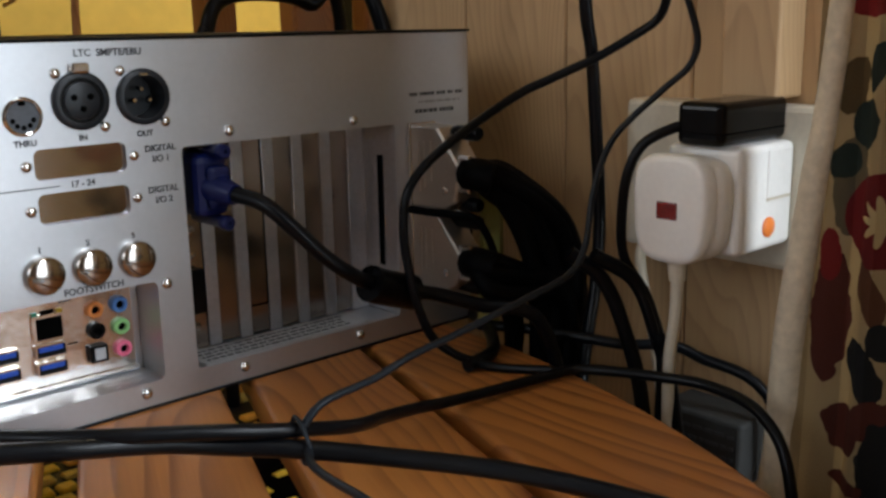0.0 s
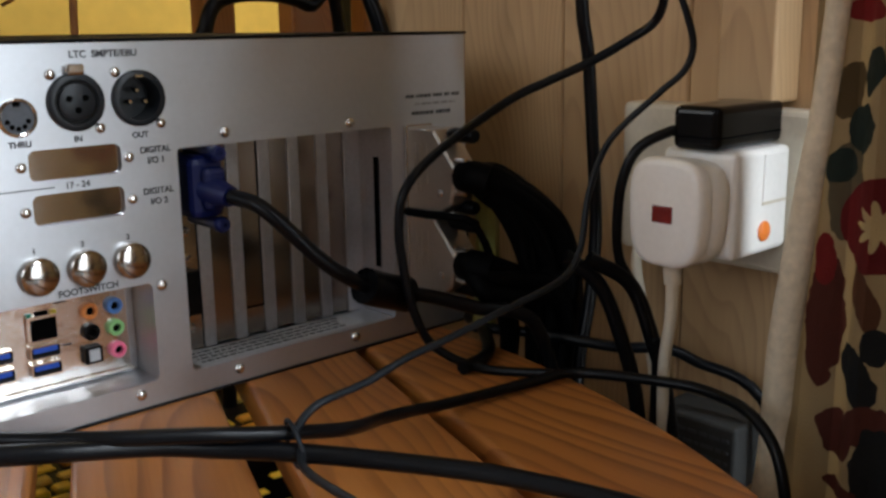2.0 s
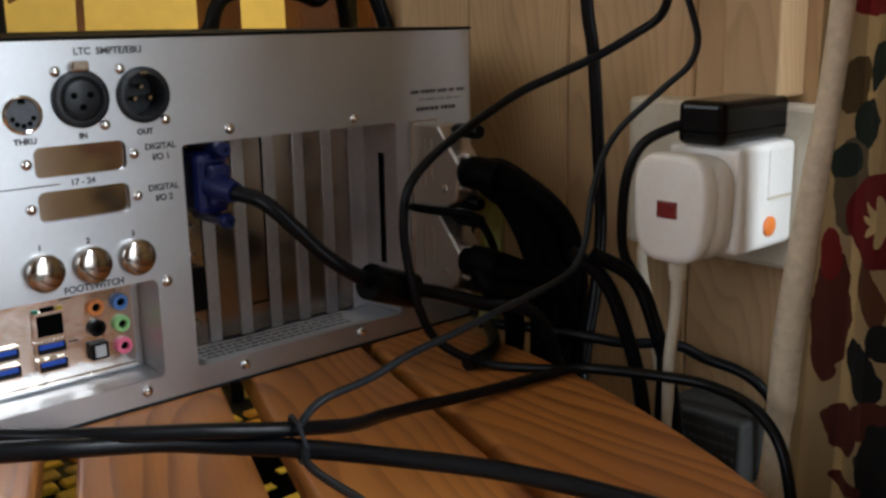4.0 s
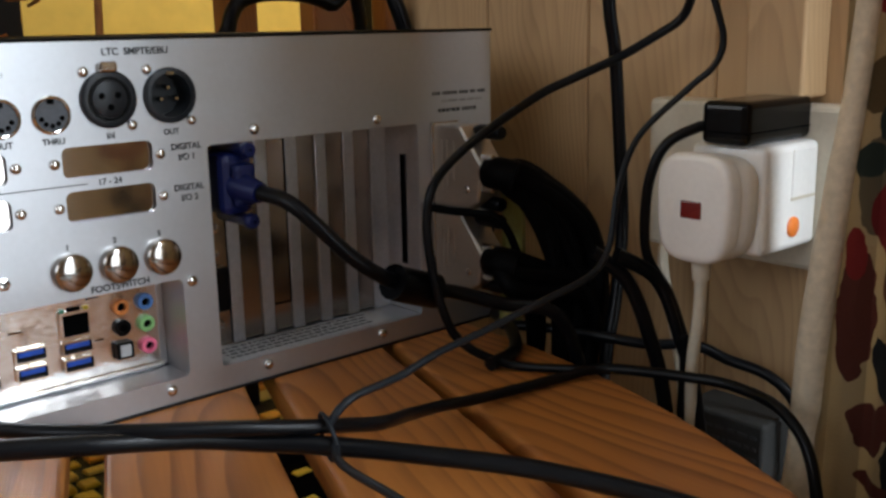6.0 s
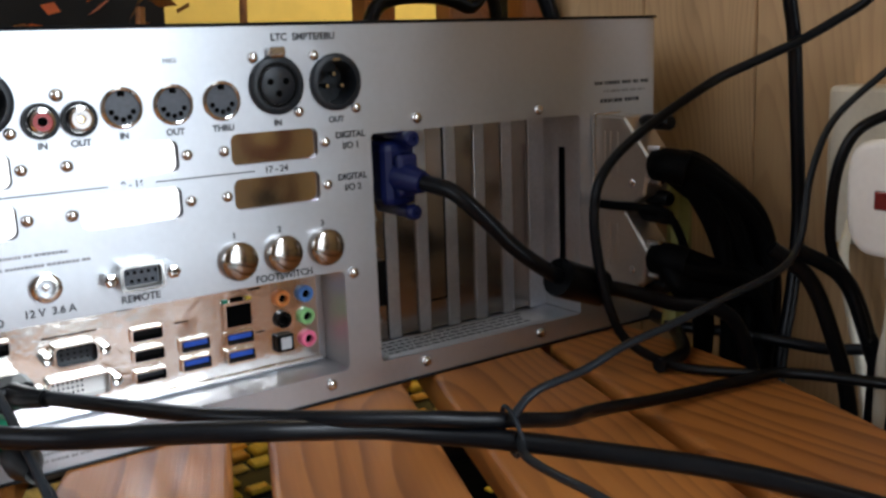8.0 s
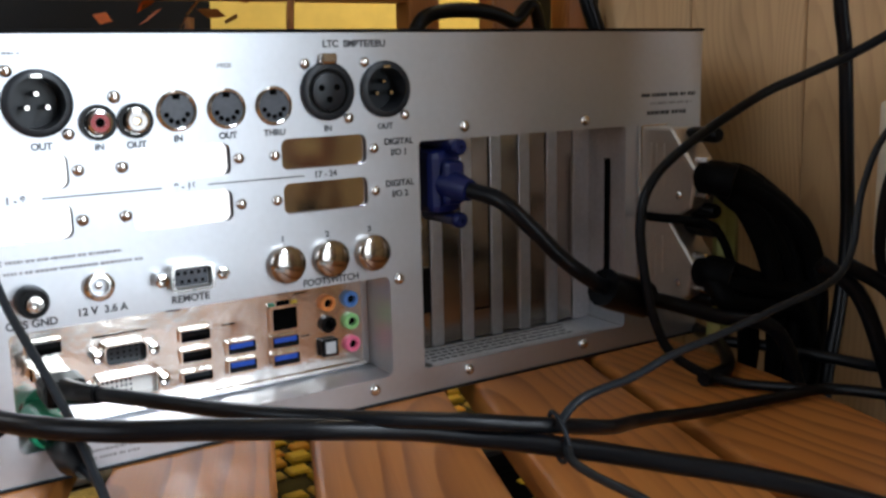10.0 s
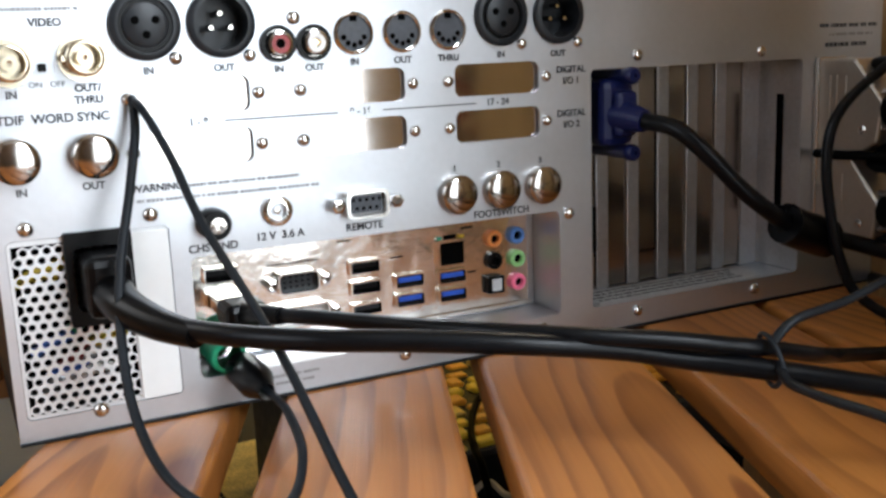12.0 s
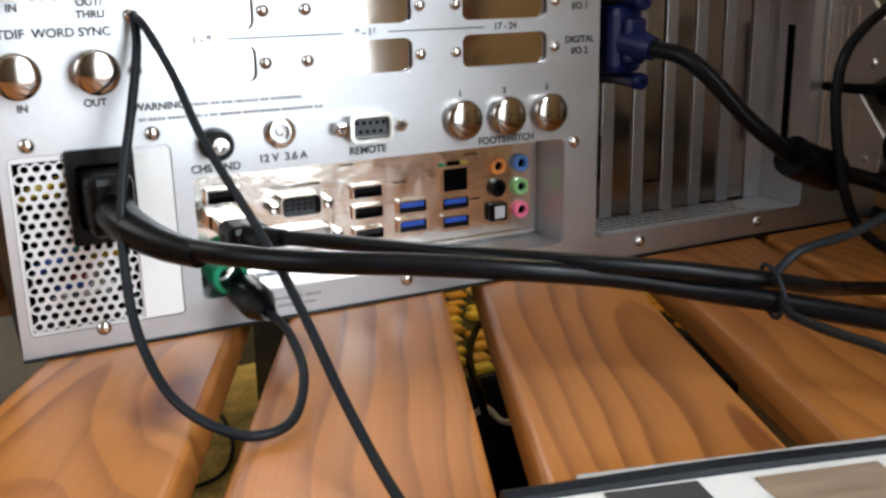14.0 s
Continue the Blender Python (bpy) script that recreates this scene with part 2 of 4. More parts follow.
def sheet(outer, holes, y0, y1):
    """A plate in the xz plane with openings through it, from y0 (front) to y1 (back)."""
    bm = bmesh.new()
    edges = []
    for loop in [outer, *holes]:
        vs = [bm.verts.new((x, y0, z)) for x, z in loop]
        edges += [bm.edges.new((vs[k], vs[(k + 1) % len(vs)])) for k in range(len(vs))]
    bmesh.ops.triangle_fill(bm, use_beauty=True, use_dissolve=False, edges=edges)
    geo = bmesh.ops.extrude_face_region(bm, geom=list(bm.faces))
    bmesh.ops.translate(bm, verts=[v for v in geo["geom"] if isinstance(v, bmesh.types.BMVert)], vec=(0, y1 - y0, 0))
    return bm


def smooth_path(points, per=10):
    pts = [Vector(p) for p in points]
    pts = [pts[0] * 2 - pts[1], *pts, pts[-1] * 2 - pts[-2]]
    out = []
    for a, b, c, d in zip(pts[:-3], pts[1:-2], pts[2:-1], pts[3:]):
        for k in range(per):
            t = k / per
            out.append(0.5 * (2 * b + (c - a) * t + (2 * a - 5 * b + 4 * c - d) * t * t + (3 * b - 3 * c + d - a) * t ** 3))
    return out + [pts[-2]]


def tube(points, radius, n=10, per=10, bm=None, taper=None):
    """A round cable through the points."""
    bm = bm or bmesh.new()
    path = smooth_path(points, per)
    side = None
    rings = []
    for i, p in enumerate(path):
        way = (path[min(i + 1, len(path) - 1)] - path[max(i - 1, 0)]).normalized()
        if side is None:
            side = way.orthogonal().normalized()
        side = (side - way * side.dot(way)).normalized()
        up = way.cross(side)
        r = radius if taper is None else radius * (taper[0] + (taper[1] - taper[0]) * i / (len(path) - 1))
        rings.append([bm.verts.new(p + r * (math.cos(2 * math.pi * k / n) * side + math.sin(2 * math.pi * k / n) * up)) for k in range(n)])
    for a, b in zip(rings[:-1], rings[1:]):
        for k in range(n):
            bm.faces.new((a[k], a[(k + 1) % n], b[(k + 1) % n], b[k]))
    bm.faces.new(rings[0][::-1]), bm.faces.new(rings[-1])
    return bm


def lettering(words, x, z, size, parent, y=-0.0003, mat=None, wide=1.0):
    """Printed words on the rear panel, centred on x and z."""
    c = bpy.data.curves.new("lettering", "FONT")
    c.body, c.size, c.align_x, c.align_y, c.extrude = words, size, "CENTER", "CENTER", 0.00008
    c.offset = 0.00011 if size > 0.003 else 0.0
    c.materials.append(mat or ink)
    ob = new("lettering", c)
    ob.matrix_world = pose(x, y, z, 90, 0, 0) @ Matrix.Diagonal((wide, 1, 1, 1))
    ob.parent = parent
    return ob


def bars(x0, x1, z, height, parent, seed=0, y=-0.0003, mat=None):
    """A line of writing that cannot be read: short bars."""
    rnd = random.Random(seed)
    bm, x = bmesh.new(), x0
    while x < x1:
        w = rnd.uniform(0.4, 1.4) * height
        box(x, min(x + w, x1), y, y + 0.00015, z - height / 2, z + height / 2, bm=bm)
        x += w + height * (1.0 if rnd.random() < 0.2 else 0.32)
    return part("print_line", bm, mat or faint_ink, parent)

# ---------------------------------------------------------------- the room
FLOOR, ROOF, WX = -0.34, 1.6, 0.522
tagged(part("floor", box(-0.72, 1.5, -1.65, 1.1, FLOOR - 0.05, FLOOR), dark_floor), "dark worn lino floor under the table", "floor", kind="structure")
tagged(part("ceiling", box(-0.72, 1.5, -1.65, 1.1, ROOF, ROOF + 0.05), ceiling_paint), "white painted ceiling", "ceiling", kind="structure")
wall_west = tagged(new("wall_west"), "brown wood panelled wall, unseen, with openings for two added fill lights", "wall", kind="structure")
for y0, y1, z0, z1 in ((-1.60, -0.62, FLOOR, ROOF), (-0.02, 0.32, FLOOR, ROOF), (0.88, 1.1, FLOOR, ROOF), (-0.62, -0.02, FLOOR, 0.08), (-0.62, -0.02, 0.66, ROOF), (0.32, 0.88, FLOOR, 0.32), (0.32, 0.88, 0.88, ROOF)):
    part("wall_panel", box(-0.72, -0.67, y0, y1, z0, z1), brown_wall, wall_west)
# frames added round the two side fill lights, out of view
for name, y0, y1, z0, z1 in (("unseen_window_2", 0.32, 0.88, 0.32, 0.88), ("unseen_window_3", -0.62, -0.02, 0.08, 0.66)):
    fill_window = tagged(new(name), "white frame of an added, unseen side window round a fill light", "window", kind="structure")
    for a0, a1, b0, b1 in ((y0, y0 + 0.03, z0, z1), (y1 - 0.03, y1, z0, z1), (y0 + 0.03, y1 - 0.03, z0, z0 + 0.03), (y0 + 0.03, y1 - 0.03, z1 - 0.03, z1)):
        part("frame_bar", box(-0.715, -0.675, a0, a1, b0, b1, 0.003), white_plastic, fill_window)
tagged(part("wall_north", box(-0.67, 1.5, 1.05, 1.1, FLOOR, ROOF), yellow_wall), "yellow painted wall behind pine shelving", "wall", kind="structure")
tagged(part("wall_far_east", box(1.45, 1.5, 0.0, 1.05, FLOOR, ROOF), yellow_wall), "yellow painted side wall", "wall", kind="structure")
tagged(part("wall_south_east", box(1.10, 1.15, -1.65, -0.32, FLOOR, ROOF), brown_wall), "brown wood panelled wall of the window corner", "wall", kind="structure")
tagged(part("wall_return", box(WX + 0.08, 1.15, -0.32, -0.27, FLOOR, ROOF), brown_wall), "brown panelled return wall behind the curtain", "wall", kind="structure")
# the window wall behind the camera, open where the daylight comes in
wall_south = tagged(new("wall_south"), "brown panelled wall round a wide window", "wall", kind="structure")
for x0, x1, z0, z1 in ((-0.72, 0.16, FLOOR, ROOF), (1.04, 1.10, FLOOR, ROOF), (0.16, 1.04, FLOOR, -0.26), (0.16, 1.04, 1.40, ROOF)):
    part("wall_panel", box(x0, x1, -1.65, -1.60, z0, z1), brown_wall, wall_south)
window_frame = tagged(new("window_1"), "white painted window frame, daylight behind it", "window", kind="structure")
for x0, x1, z0, z1 in ((0.16, 0.18, -0.26, 1.40), (1.02, 1.04, -0.26, 1.40), (0.18, 1.02, -0.26, -0.24), (0.18, 1.02, 0.68, 0.74), (0.18, 1.02, 1.38, 1.40)):
    part("frame_bar", box(x0, x1, -1.64, -1.59, z0, z1, 0.003), white_plastic, window_frame)

# the boarded wall beside the table: vertical painted boards

wall_east = tagged(new("wall_east"), "cream painted wall of vertical wooden boards, scuffed", "wall", kind="structure")
part("wall_core", box(WX + 0.012, WX + 0.08, -0.34, 0.17, FLOOR, ROOF), cream_wall, wall_east)
yb, k = 0.17, 0
rnd = random.Random(4)
while yb > -0.28:
    w = rnd.uniform(0.088, 0.098)
    ob = part("board", box(0, 0.012, -w + 0.0007, 0, FLOOR, ROOF, 0.0010, segs=1), painted_board, wall_east)
    ob.matrix_basis = pose(WX, yb, 0)
    yb, k = yb - w, k + 1
batten = part("wall_batten", box(0.497, WX, -0.166, -0.134, 0.1345, 0.9, 0.0015), painted_board)
tagged(batten, "cream painted vertical batten on the boarded wall", "batten", kind="structure")

# ---------------------------------------------------------------- pine shelving and clutter behind the unit
shelf = thing("pine_shelving", "varnished pine shelving uprights against the yellow wall", "shelving")
for x0, x1, y0 in ((0.545, 0.580, 0.47), (0.668, 0.722, 0.50), (0.745, 0.805, 0.47)):
    part("upright", box(x0, x1, y0, y0 + 0.03, FLOOR, 1.1, 0.003), pine_post, shelf)
part("rail", box(0.20, 0.58, 0.475, 0.495, 0.215, 0.25, 0.003), pine_post, shelf)
part("shelf_board", box(0.2, 0.82, 0.50, 0.70, 0.42, 0.44, 0.002), pine_post, shelf)
spk = thing("loudspeaker", "black upright box with cables beside the shelving", "speaker")
part("cabinet", box(0.79, 0.86, 0.44, 0.62, FLOOR, 0.7, 0.004), blackm, spk)
cab = thing("dark_cabinet", "dark wall cupboard hanging on the yellow wall", "cabinet")
part("body", box(-0.25, 0.470, 0.82, 1.05, 0.06, 0.62, 0.004), blackm, cab)
part("door", box(0.113, 0.466, 0.810, 0.8195, 0.065, 0.615, 0.003), blackm, cab)
part("door", box(-0.246, 0.109, 0.810, 0.8195, 0.065, 0.615, 0.003), blackm, cab)
vase = thing("dried_bouquet", "dark orange dried leaves standing behind the unit", "plant")
rnd = random.Random(9)
for i in range(26):
    bm = bmesh.new()
    c = Vector((rnd.uniform(0.22, 0.375), rnd.uniform(0.46, 0.5), rnd.uniform(0.16, 0.26)))
    a, b = Vector((rnd.uniform(-1, 1), rnd.uniform(-1, 1), rnd.uniform(-.3, 1))).normalized(), Vector((rnd.uniform(-1, 1), rnd.uniform(-.3, .3), rnd.uniform(-1, 1))).normalized()
    q = [c + a * 0.016, c + b * 0.006, c - a * 0.014, c - b * 0.006]
    bm.faces.new([bm.verts.new(v) for v in q])
    bmesh.ops.solidify(bm, geom=list(bm.faces), thickness=0.0008)
    part("leaf", bm, orange_p if i % 3 == 0 else pine_post, vase)
part("stem", tube([(0.32, 0.48, FLOOR), (0.32, 0.48, 0.1), (0.325, 0.48, 0.2)], 0.004), pine_post, vase)

# ---------------------------------------------------------------- slatted table
table = thing("slatted_table", "round garden table of oiled pine slats with open gaps", "table")
CX, CY, CR = -0.134, 0.007, 0.560


def meet(a, m, near):
    """Where the line x = a + m y meets the round rim, on the near or the far side."""
    A, B, C = 1 + m * m, 2 * (m * (a - CX) - CY), (a - CX) ** 2 + CY * CY - CR * CR
    d = math.sqrt(max(B * B - 4 * A * C, 0))
    y = (-B - d) / (2 * A) if near else (-B + d) / (2 * A)
    return a + m * y, y


def slat(al, ml, ar, mr, thick=0.0155):
    """A plank between two edge lines, its ends cut to the rim; its mesh runs along its own y."""
    turn = math.atan((ml + mr) / 2)
    m = Matrix.Rotation(-turn, 4, "Z")
    origin = Vector(((al + ar) / 2, 0, 0))
    inv = m.inverted()
    pts = []
    ends = [meet(al, ml, True), meet(ar, mr, True), meet(ar, mr, False), meet(al, ml, False)]
    def rim(p, q, steps=8):
        a0, a1 = math.atan2(p[1] - CY, p[0] - CX), math.atan2(q[1] - CY, q[0] - CX)
        if a1 - a0 > math.pi: a1 -= 2 * math.pi
        if a0 - a1 > math.pi: a1 += 2 * math.pi
        return [(CX + CR * math.cos(a0 + (a1 - a0) * k / steps), CY + CR * math.sin(a0 + (a1 - a0) * k / steps)) for k in range(steps + 1)]
    pts = rim(ends[0], ends[1]) + rim(ends[2], ends[3])
    bm = bmesh.new()
    vs = [bm.verts.new(inv @ (Vector((x, y, -thick)) - origin)) for x, y in pts]
    f = bm.faces.new(vs)
    geo = bmesh.ops.extrude_face_region(bm, geom=[f])
    top = [v for v in geo["geom"] if isinstance(v, bmesh.types.BMVert)]
    bmesh.ops.translate(bm, verts=top, vec=(0, 0, thick))
    tops = set(top)
    edges = [e for e in bm.edges if e.verts[0] in tops and e.verts[1] in tops]
    bmesh.ops.bevel(bm, geom=edges, offset=0.0028, segments=3, affect="EDGES", profile=0.5)
    ob = part("slat", bm, pine, table)
    ob.matrix_basis = Matrix.Translation(origin) @ m
    return ob


EDGES = [(-0.50, 0.45, -0.43, 0.45), (-0.41, 0.45, -0.34, 0.45), (-0.32, 0.45, -0.25, 0.45), (-0.23, 0.45, -0.16, 0.45), (-0.125, 0.45, -0.045, 0.45),
         (0.0245, 0.53, 0.0945, 0.424), (0.1155, 0.47, 0.1856, 0.41), (0.2026, 0.428, 0.2752, 0.392), (0.292, 0.385, 0.3625, 0.325)]
for e in EDGES:
    slat(*e)
# the last plank is cut by the rim along its whole outer side
bm = bmesh.new()
p0, p1 = meet(0.3698, 0.315, True), meet(0.3698, 0.315, False)
a0, a1 = math.atan2(p0[1] - CY, p0[0] - CX), math.atan2(p1[1] - CY, p1[0] - CX)
f = bm.faces.new([bm.verts.new((CX + CR * math.cos(a0 + (a1 - a0) * k / 40), CY + CR * math.sin(a0 + (a1 - a0) * k / 40), -0.0155)) for k in range(41)])
geo = bmesh.ops.extrude_face_region(bm, geom=[f])
top = [v for v in geo["geom"] if isinstance(v, bmesh.types.BMVert)]
bmesh.ops.translate(bm, verts=top, vec=(0, 0, 0.0155))
bmesh.ops.bevel(bm, geom=[e for e in bm.edges if all(v.co.z > -0.001 for v in e.verts)], offset=0.0028, segments=3, affect="EDGES", profile=0.5)
part("slat", bm, pine, table)
for y0 in (-0.30, 0.26):
    ob = part("bearer", box(-0.45, 0.45, -0.025, 0.025, -0.055, -0.0160, 0.002), pine, table)
    ob.matrix_basis = pose(CX + 0.02, y0, 0)
for ax, ay in ((0.24, 0.27), (-0.48, 0.27), (0.15, -0.32), (-0.45, -0.32)):
    part("leg", box(ax - 0.022, ax + 0.022, ay - 0.022, ay + 0.022, FLOOR, -0.055, 0.003), pine, table)

# things under the table, seen through the gaps
mat_ob = tagged(part("floor_mat", box(-0.25, 0.34, 0.30, 0.78, FLOOR, FLOOR + 0.008, 0.002), carpet), "shaggy ochre yellow floor mat", "mat")

basket = thing("woven_basket", "black basket woven with yellow and orange strips under the table", "basket")
part("base", box(0.275, 0.80, 0.335, 0.66, FLOOR, -0.205, 0.006), blackm, basket)
rnd = random.Random(12)
for row in range(13):
    for col in range(20):
        x, y = 0.282 + col * 0.0255 + (0.012 if row % 2 else 0), 0.340 + row * 0.0245
        if rnd.random() < 0.12 or x > 0.775:
            continue
        w, d = rnd.uniform(0.015, 0.0225), rnd.uniform(0.013, 0.0205)
        part("strip", box(x, x + w, y, y + d, -0.206, -0.2005 + rnd.uniform(-0.002, 0.002), 0.0018, segs=1), rnd.choice((yellow_wire, yellow_wire, yellow_wall, amber)), basket)
sack = thing("dark_bag", "black bag with a few yellow patches under the table", "bag")
part("body", box(0.40, 0.60, 0.150, 0.325, FLOOR, -0.215, 0.025, segs=4), shade_black, sack)
for x, y in ((0.445, 0.262), (0.478, 0.282), (0.452, 0.232), (0.505, 0.236), (0.530, 0.275), (0.487, 0.212)):
    part("patch", box(x, x + 0.017, y, y + 0.010, -0.216, -0.2135, 0.001, segs=1), yellow_wire, sack)
bin_ob = tagged(part("grey_tub", box(-0.10, 0.30, 0.80, 0.95, FLOOR, 0.0, 0.01), label_grey), "grey plastic tub standing behind the mat", "tub")
paper = thing("printed_leaflet", "folded white and brown printed leaflet at the table's edge", "leaflet")
ob = part("page", box(0, 0.128, -0.10, 0, 0.0003, 0.005, 0.001), label_white, paper)
ob2 = part("printed_patch", box(0.060, 0.095, -0.095, -0.006, 0.0052, 0.0056), brown_wall, paper)
ob3 = part("printed_patch", box(0.020, 0.045, -0.095, -0.004, 0.0052, 0.0056), ink, paper)
ob4 = part("edge_roll", tube([(-0.005, 0.0, 0.004), (0.06, 0.001, 0.0045), (0.130, 0.0, 0.004)], 0.0032, 8, 6), greyrub, paper)
part("flap", box(0.018, 0.115, 0.0034, 0.0115, 0.0003, 0.0030, 0.0008), label_grey, paper, "pale page edge")
paper.matrix_basis = pose(0.120, -0.1725, 0, 0, 0, -14.5)
# ---------------------------------------------------------------- the rack unit
X0, X1, Z0, Z1 = 0.018, 0.4466, 0.0012, 0.1694
unit = thing("rack_unit", "silver rear of a black rack-mount audio workstation on the table", "audio workstation")
IO = (0.0832, 0.2464, 0.0128, 0.0602)
SLOT = (0.2636, 0.3912, 0.0128, 0.1207)
PSU = (0.0212, 0.0762, 0.0088, 0.0732)
PLATES = [(x, z) for z in (0.1191, 0.1002) for x in (0.0900, 0.1535, 0.2165)]
XLR_F, XLR_M = ((0.0745, 0.1445), (0.2184, 0.1448)), ((0.1015, 0.1445), (0.2467, 0.1448))
DINS, RCAS = ((0.1527, 0.1395), (0.1732, 0.1395), (0.1936, 0.1398)), ((0.1222, 0.1365), (0.1362, 0.1365))
holes = [rounded(IO[0], IO[1], IO[2], IO[3], 0.0030), rounded(SLOT[0], SLOT[1], SLOT[2], SLOT[3], 0.0022), rounded(PSU[0], PSU[1], PSU[2], PSU[3], 0.002)]
holes += [rounded(x - 0.0203, x + 0.0203, z - 0.0066, z + 0.0066, 0.0032) for x, z in PLATES]
holes += [circle(x, z, 0.0118, 28) for x, z in (*XLR_F, *XLR_M)] + [circle(x, z, 0.0072) for x, z in DINS]
panel = part("rear_panel", sheet([(X0, Z0), (X1, Z0), (X1, Z1), (X0, Z1)], holes, 0.0, 0.0014), silver, unit, "silver sheet-metal rear panel with printed lettering")
bm = box(X0 - 0.0008, X1 + 0.0008, -0.0012, 0.43, Z1, Z1 + 0.0014, 0.0005)
part("lid", bm, lid_black, unit, "black lid that overhangs the rear panel")
part("bottom_edge", box(X0, X1, -0.0014, 0.0014, 0.0001, 0.0012, 0.0002), blackm, unit)
shell = bmesh.new()
box(X0, X0 + 0.0015, 0.0015, 0.43, Z0, Z1, bm=shell), box(X1 - 0.0015, X1, 0.0015, 0.43, Z0, Z1, bm=shell)
box(X0 + 0.0015, X1 - 0.0015, 0.0015, 0.43, Z0, Z0 + 0.0015, bm=shell), box(X0, X1, 0.43, 0.434, Z0, Z1, bm=shell)
part("case_shell", shell, blackm, unit)
# near-black sheets added behind the openings, in place of the case's inner shade
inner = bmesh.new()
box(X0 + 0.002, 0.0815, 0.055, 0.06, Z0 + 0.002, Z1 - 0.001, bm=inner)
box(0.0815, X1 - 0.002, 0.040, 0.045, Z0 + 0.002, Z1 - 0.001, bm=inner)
part("inner_bulkhead", inner, shade_black, unit)


def screw(x, z, r=0.0026, y=0.0, parent=None):
    ob = part("screw", lathe([(r, 0), (r, 0.0006), (r * 0.85, 0.0014), (r * 0.55, 0.0019), (r * 0.2, 0.0021), (0, 0.0021)], x, z, y, 14), chrome, parent or unit, smooth=True)
    return ob


for x, z in PLATES:
    part("blanking_plate", box(x - 0.0228, x + 0.0228, 0.0022, 0.0036, z - 0.0088, z + 0.0088), polished, unit, "polished steel blanking plate")
    screw(x - 0.0236, z, 0.0024), screw(x + 0.0236, z, 0.0024)
for x, z in ((0.2364, 0.0078), (0.2890, 0.0078), (0.3622, 0.0078), (0.2888, 0.1262), (0.3630, 0.1252), (0.2508, 0.0584), (0.0702, 0.0778), (0.0281, 0.0772), (0.0463, 0.0085), (0.0985, 0.0082), (0.168, 0.0080)):
    screw(x, z, 0.0028)
screw(0.1290, 0.1458, 0.0026)


def xlr_socket(x, z, female):
    ob = part("xlr_socket", lathe([(0.0124, 0), (0.0124, 0.0018), (0.0112, 0.0026), (0.0096, 0.0026), (0.0094, -0.010 if not female else 0.0010), (0, -0.010 if not female else 0.0012)], x, z, 0, 32), dark_grey, unit,
              "dark grey round three-pin socket", smooth=True)
    if female:
        part("key_ring", lathe([(0.0094, 0.0011), (0.0094, 0.0016), (0.0082, 0.0016), (0.0080, -0.002), (0.0080, 0.0012)], x, z, 0, 28), black_plastic, ob, smooth=True)
        part("insert", lathe([(0.0078, 0.0008), (0.0078, 0.0022), (0.0070, 0.0026), (0, 0.0026)], x, z, 0, 28), dark_grey, ob, smooth=True)
        for dx, dz in ((-0.0036, 0.0016), (0.0036, 0.0016), (0, -0.0034)):
            # black disc painted for the shade of each hole
            part("contact", lathe([(0.0014, 0.0028), (0.0014, 0.0030), (0, 0.0030)], x + dx, z + dz, 0, 12), shade_black, ob)
        part("latch", box(x - 0.0040, x + 0.0040, -0.0040, 0, z + 0.0112, z + 0.0160, 0.0012), chrome, ob, "metal push latch")
    else:
        for dx, dz in ((-0.0036, -0.0016), (0.0036, -0.0016), (0, 0.0034)):
            part("pin", lathe([(0.0012, -0.010), (0.0012, -0.001), (0.0008, 0.0), (0, 0.0)], x + dx, z + dz, 0, 10), chrome, ob, smooth=True)
        part("catch", box(x - 0.0018, x + 0.0018, -0.0030, -0.0006, z + 0.0092, z + 0.0104), chrome, ob)
    screw(x - 0.0098, z + 0.0118, 0.0024), screw(x + 0.0098, z - 0.0118, 0.0024)


for p in XLR_F:
    xlr_socket(*p, True)
for p in XLR_M:
    xlr_socket(*p, False)
for x, z in DINS:
    ob = part("din_socket", lathe([(0.0081, 0), (0.0081, 0.0010), (0.0073, 0.0014), (0.0068, 0.0012)], x, z, 0, 28), chrome, unit, "round five-pin socket with metal rim", smooth=True)
    part("insert", lathe([(0.0069, 0.0011), (0.0064, 0.0006), (0, 0.0006)], x, z, 0, 24), socket_grey, ob)
    for a in (200, 235, 270, 305, 340):
        # holes and key notch are black patches that stand for their shade
        part("contact", lathe([(0.0011, 0.0009), (0, 0.0009)], x + 0.0045 * math.cos(radians(a)), z + 0.0045 * math.sin(radians(a)), 0, 10), shade_black, ob)
    part("key_notch", box(x - 0.0014, x + 0.0014, -0.0010, -0.0004, z + 0.0045, z + 0.0066), shade_black, ob)
for (x, z), core in zip(RCAS, (red_p, white_plastic)):
    ob = part("phono_socket", lathe([(0.0062, 0), (0.0062, 0.0012), (0.0050, 0.0012), (0.0046, 0.0045), (0.0036, 0.0048), (0.0034, 0.0040)], x, z, 0, 24), chrome, unit, "phono socket with metal collar", smooth=True)
    part("base_ring", lathe([(0.0068, 0.0001), (0.0068, 0.0020), (0.0052, 0.0020)], x, z, 0, 24), black_plastic, ob)
    part("insert", lathe([(0.0035, 0.0042), (0.0018, 0.0042)], x, z, 0, 18), core, ob)
    part("contact", lathe([(0.0017, 0.0042), (0.0012, 0.0030), (0, 0.0030)], x, z, 0, 14), shade_black if core is red_p else gold, ob)


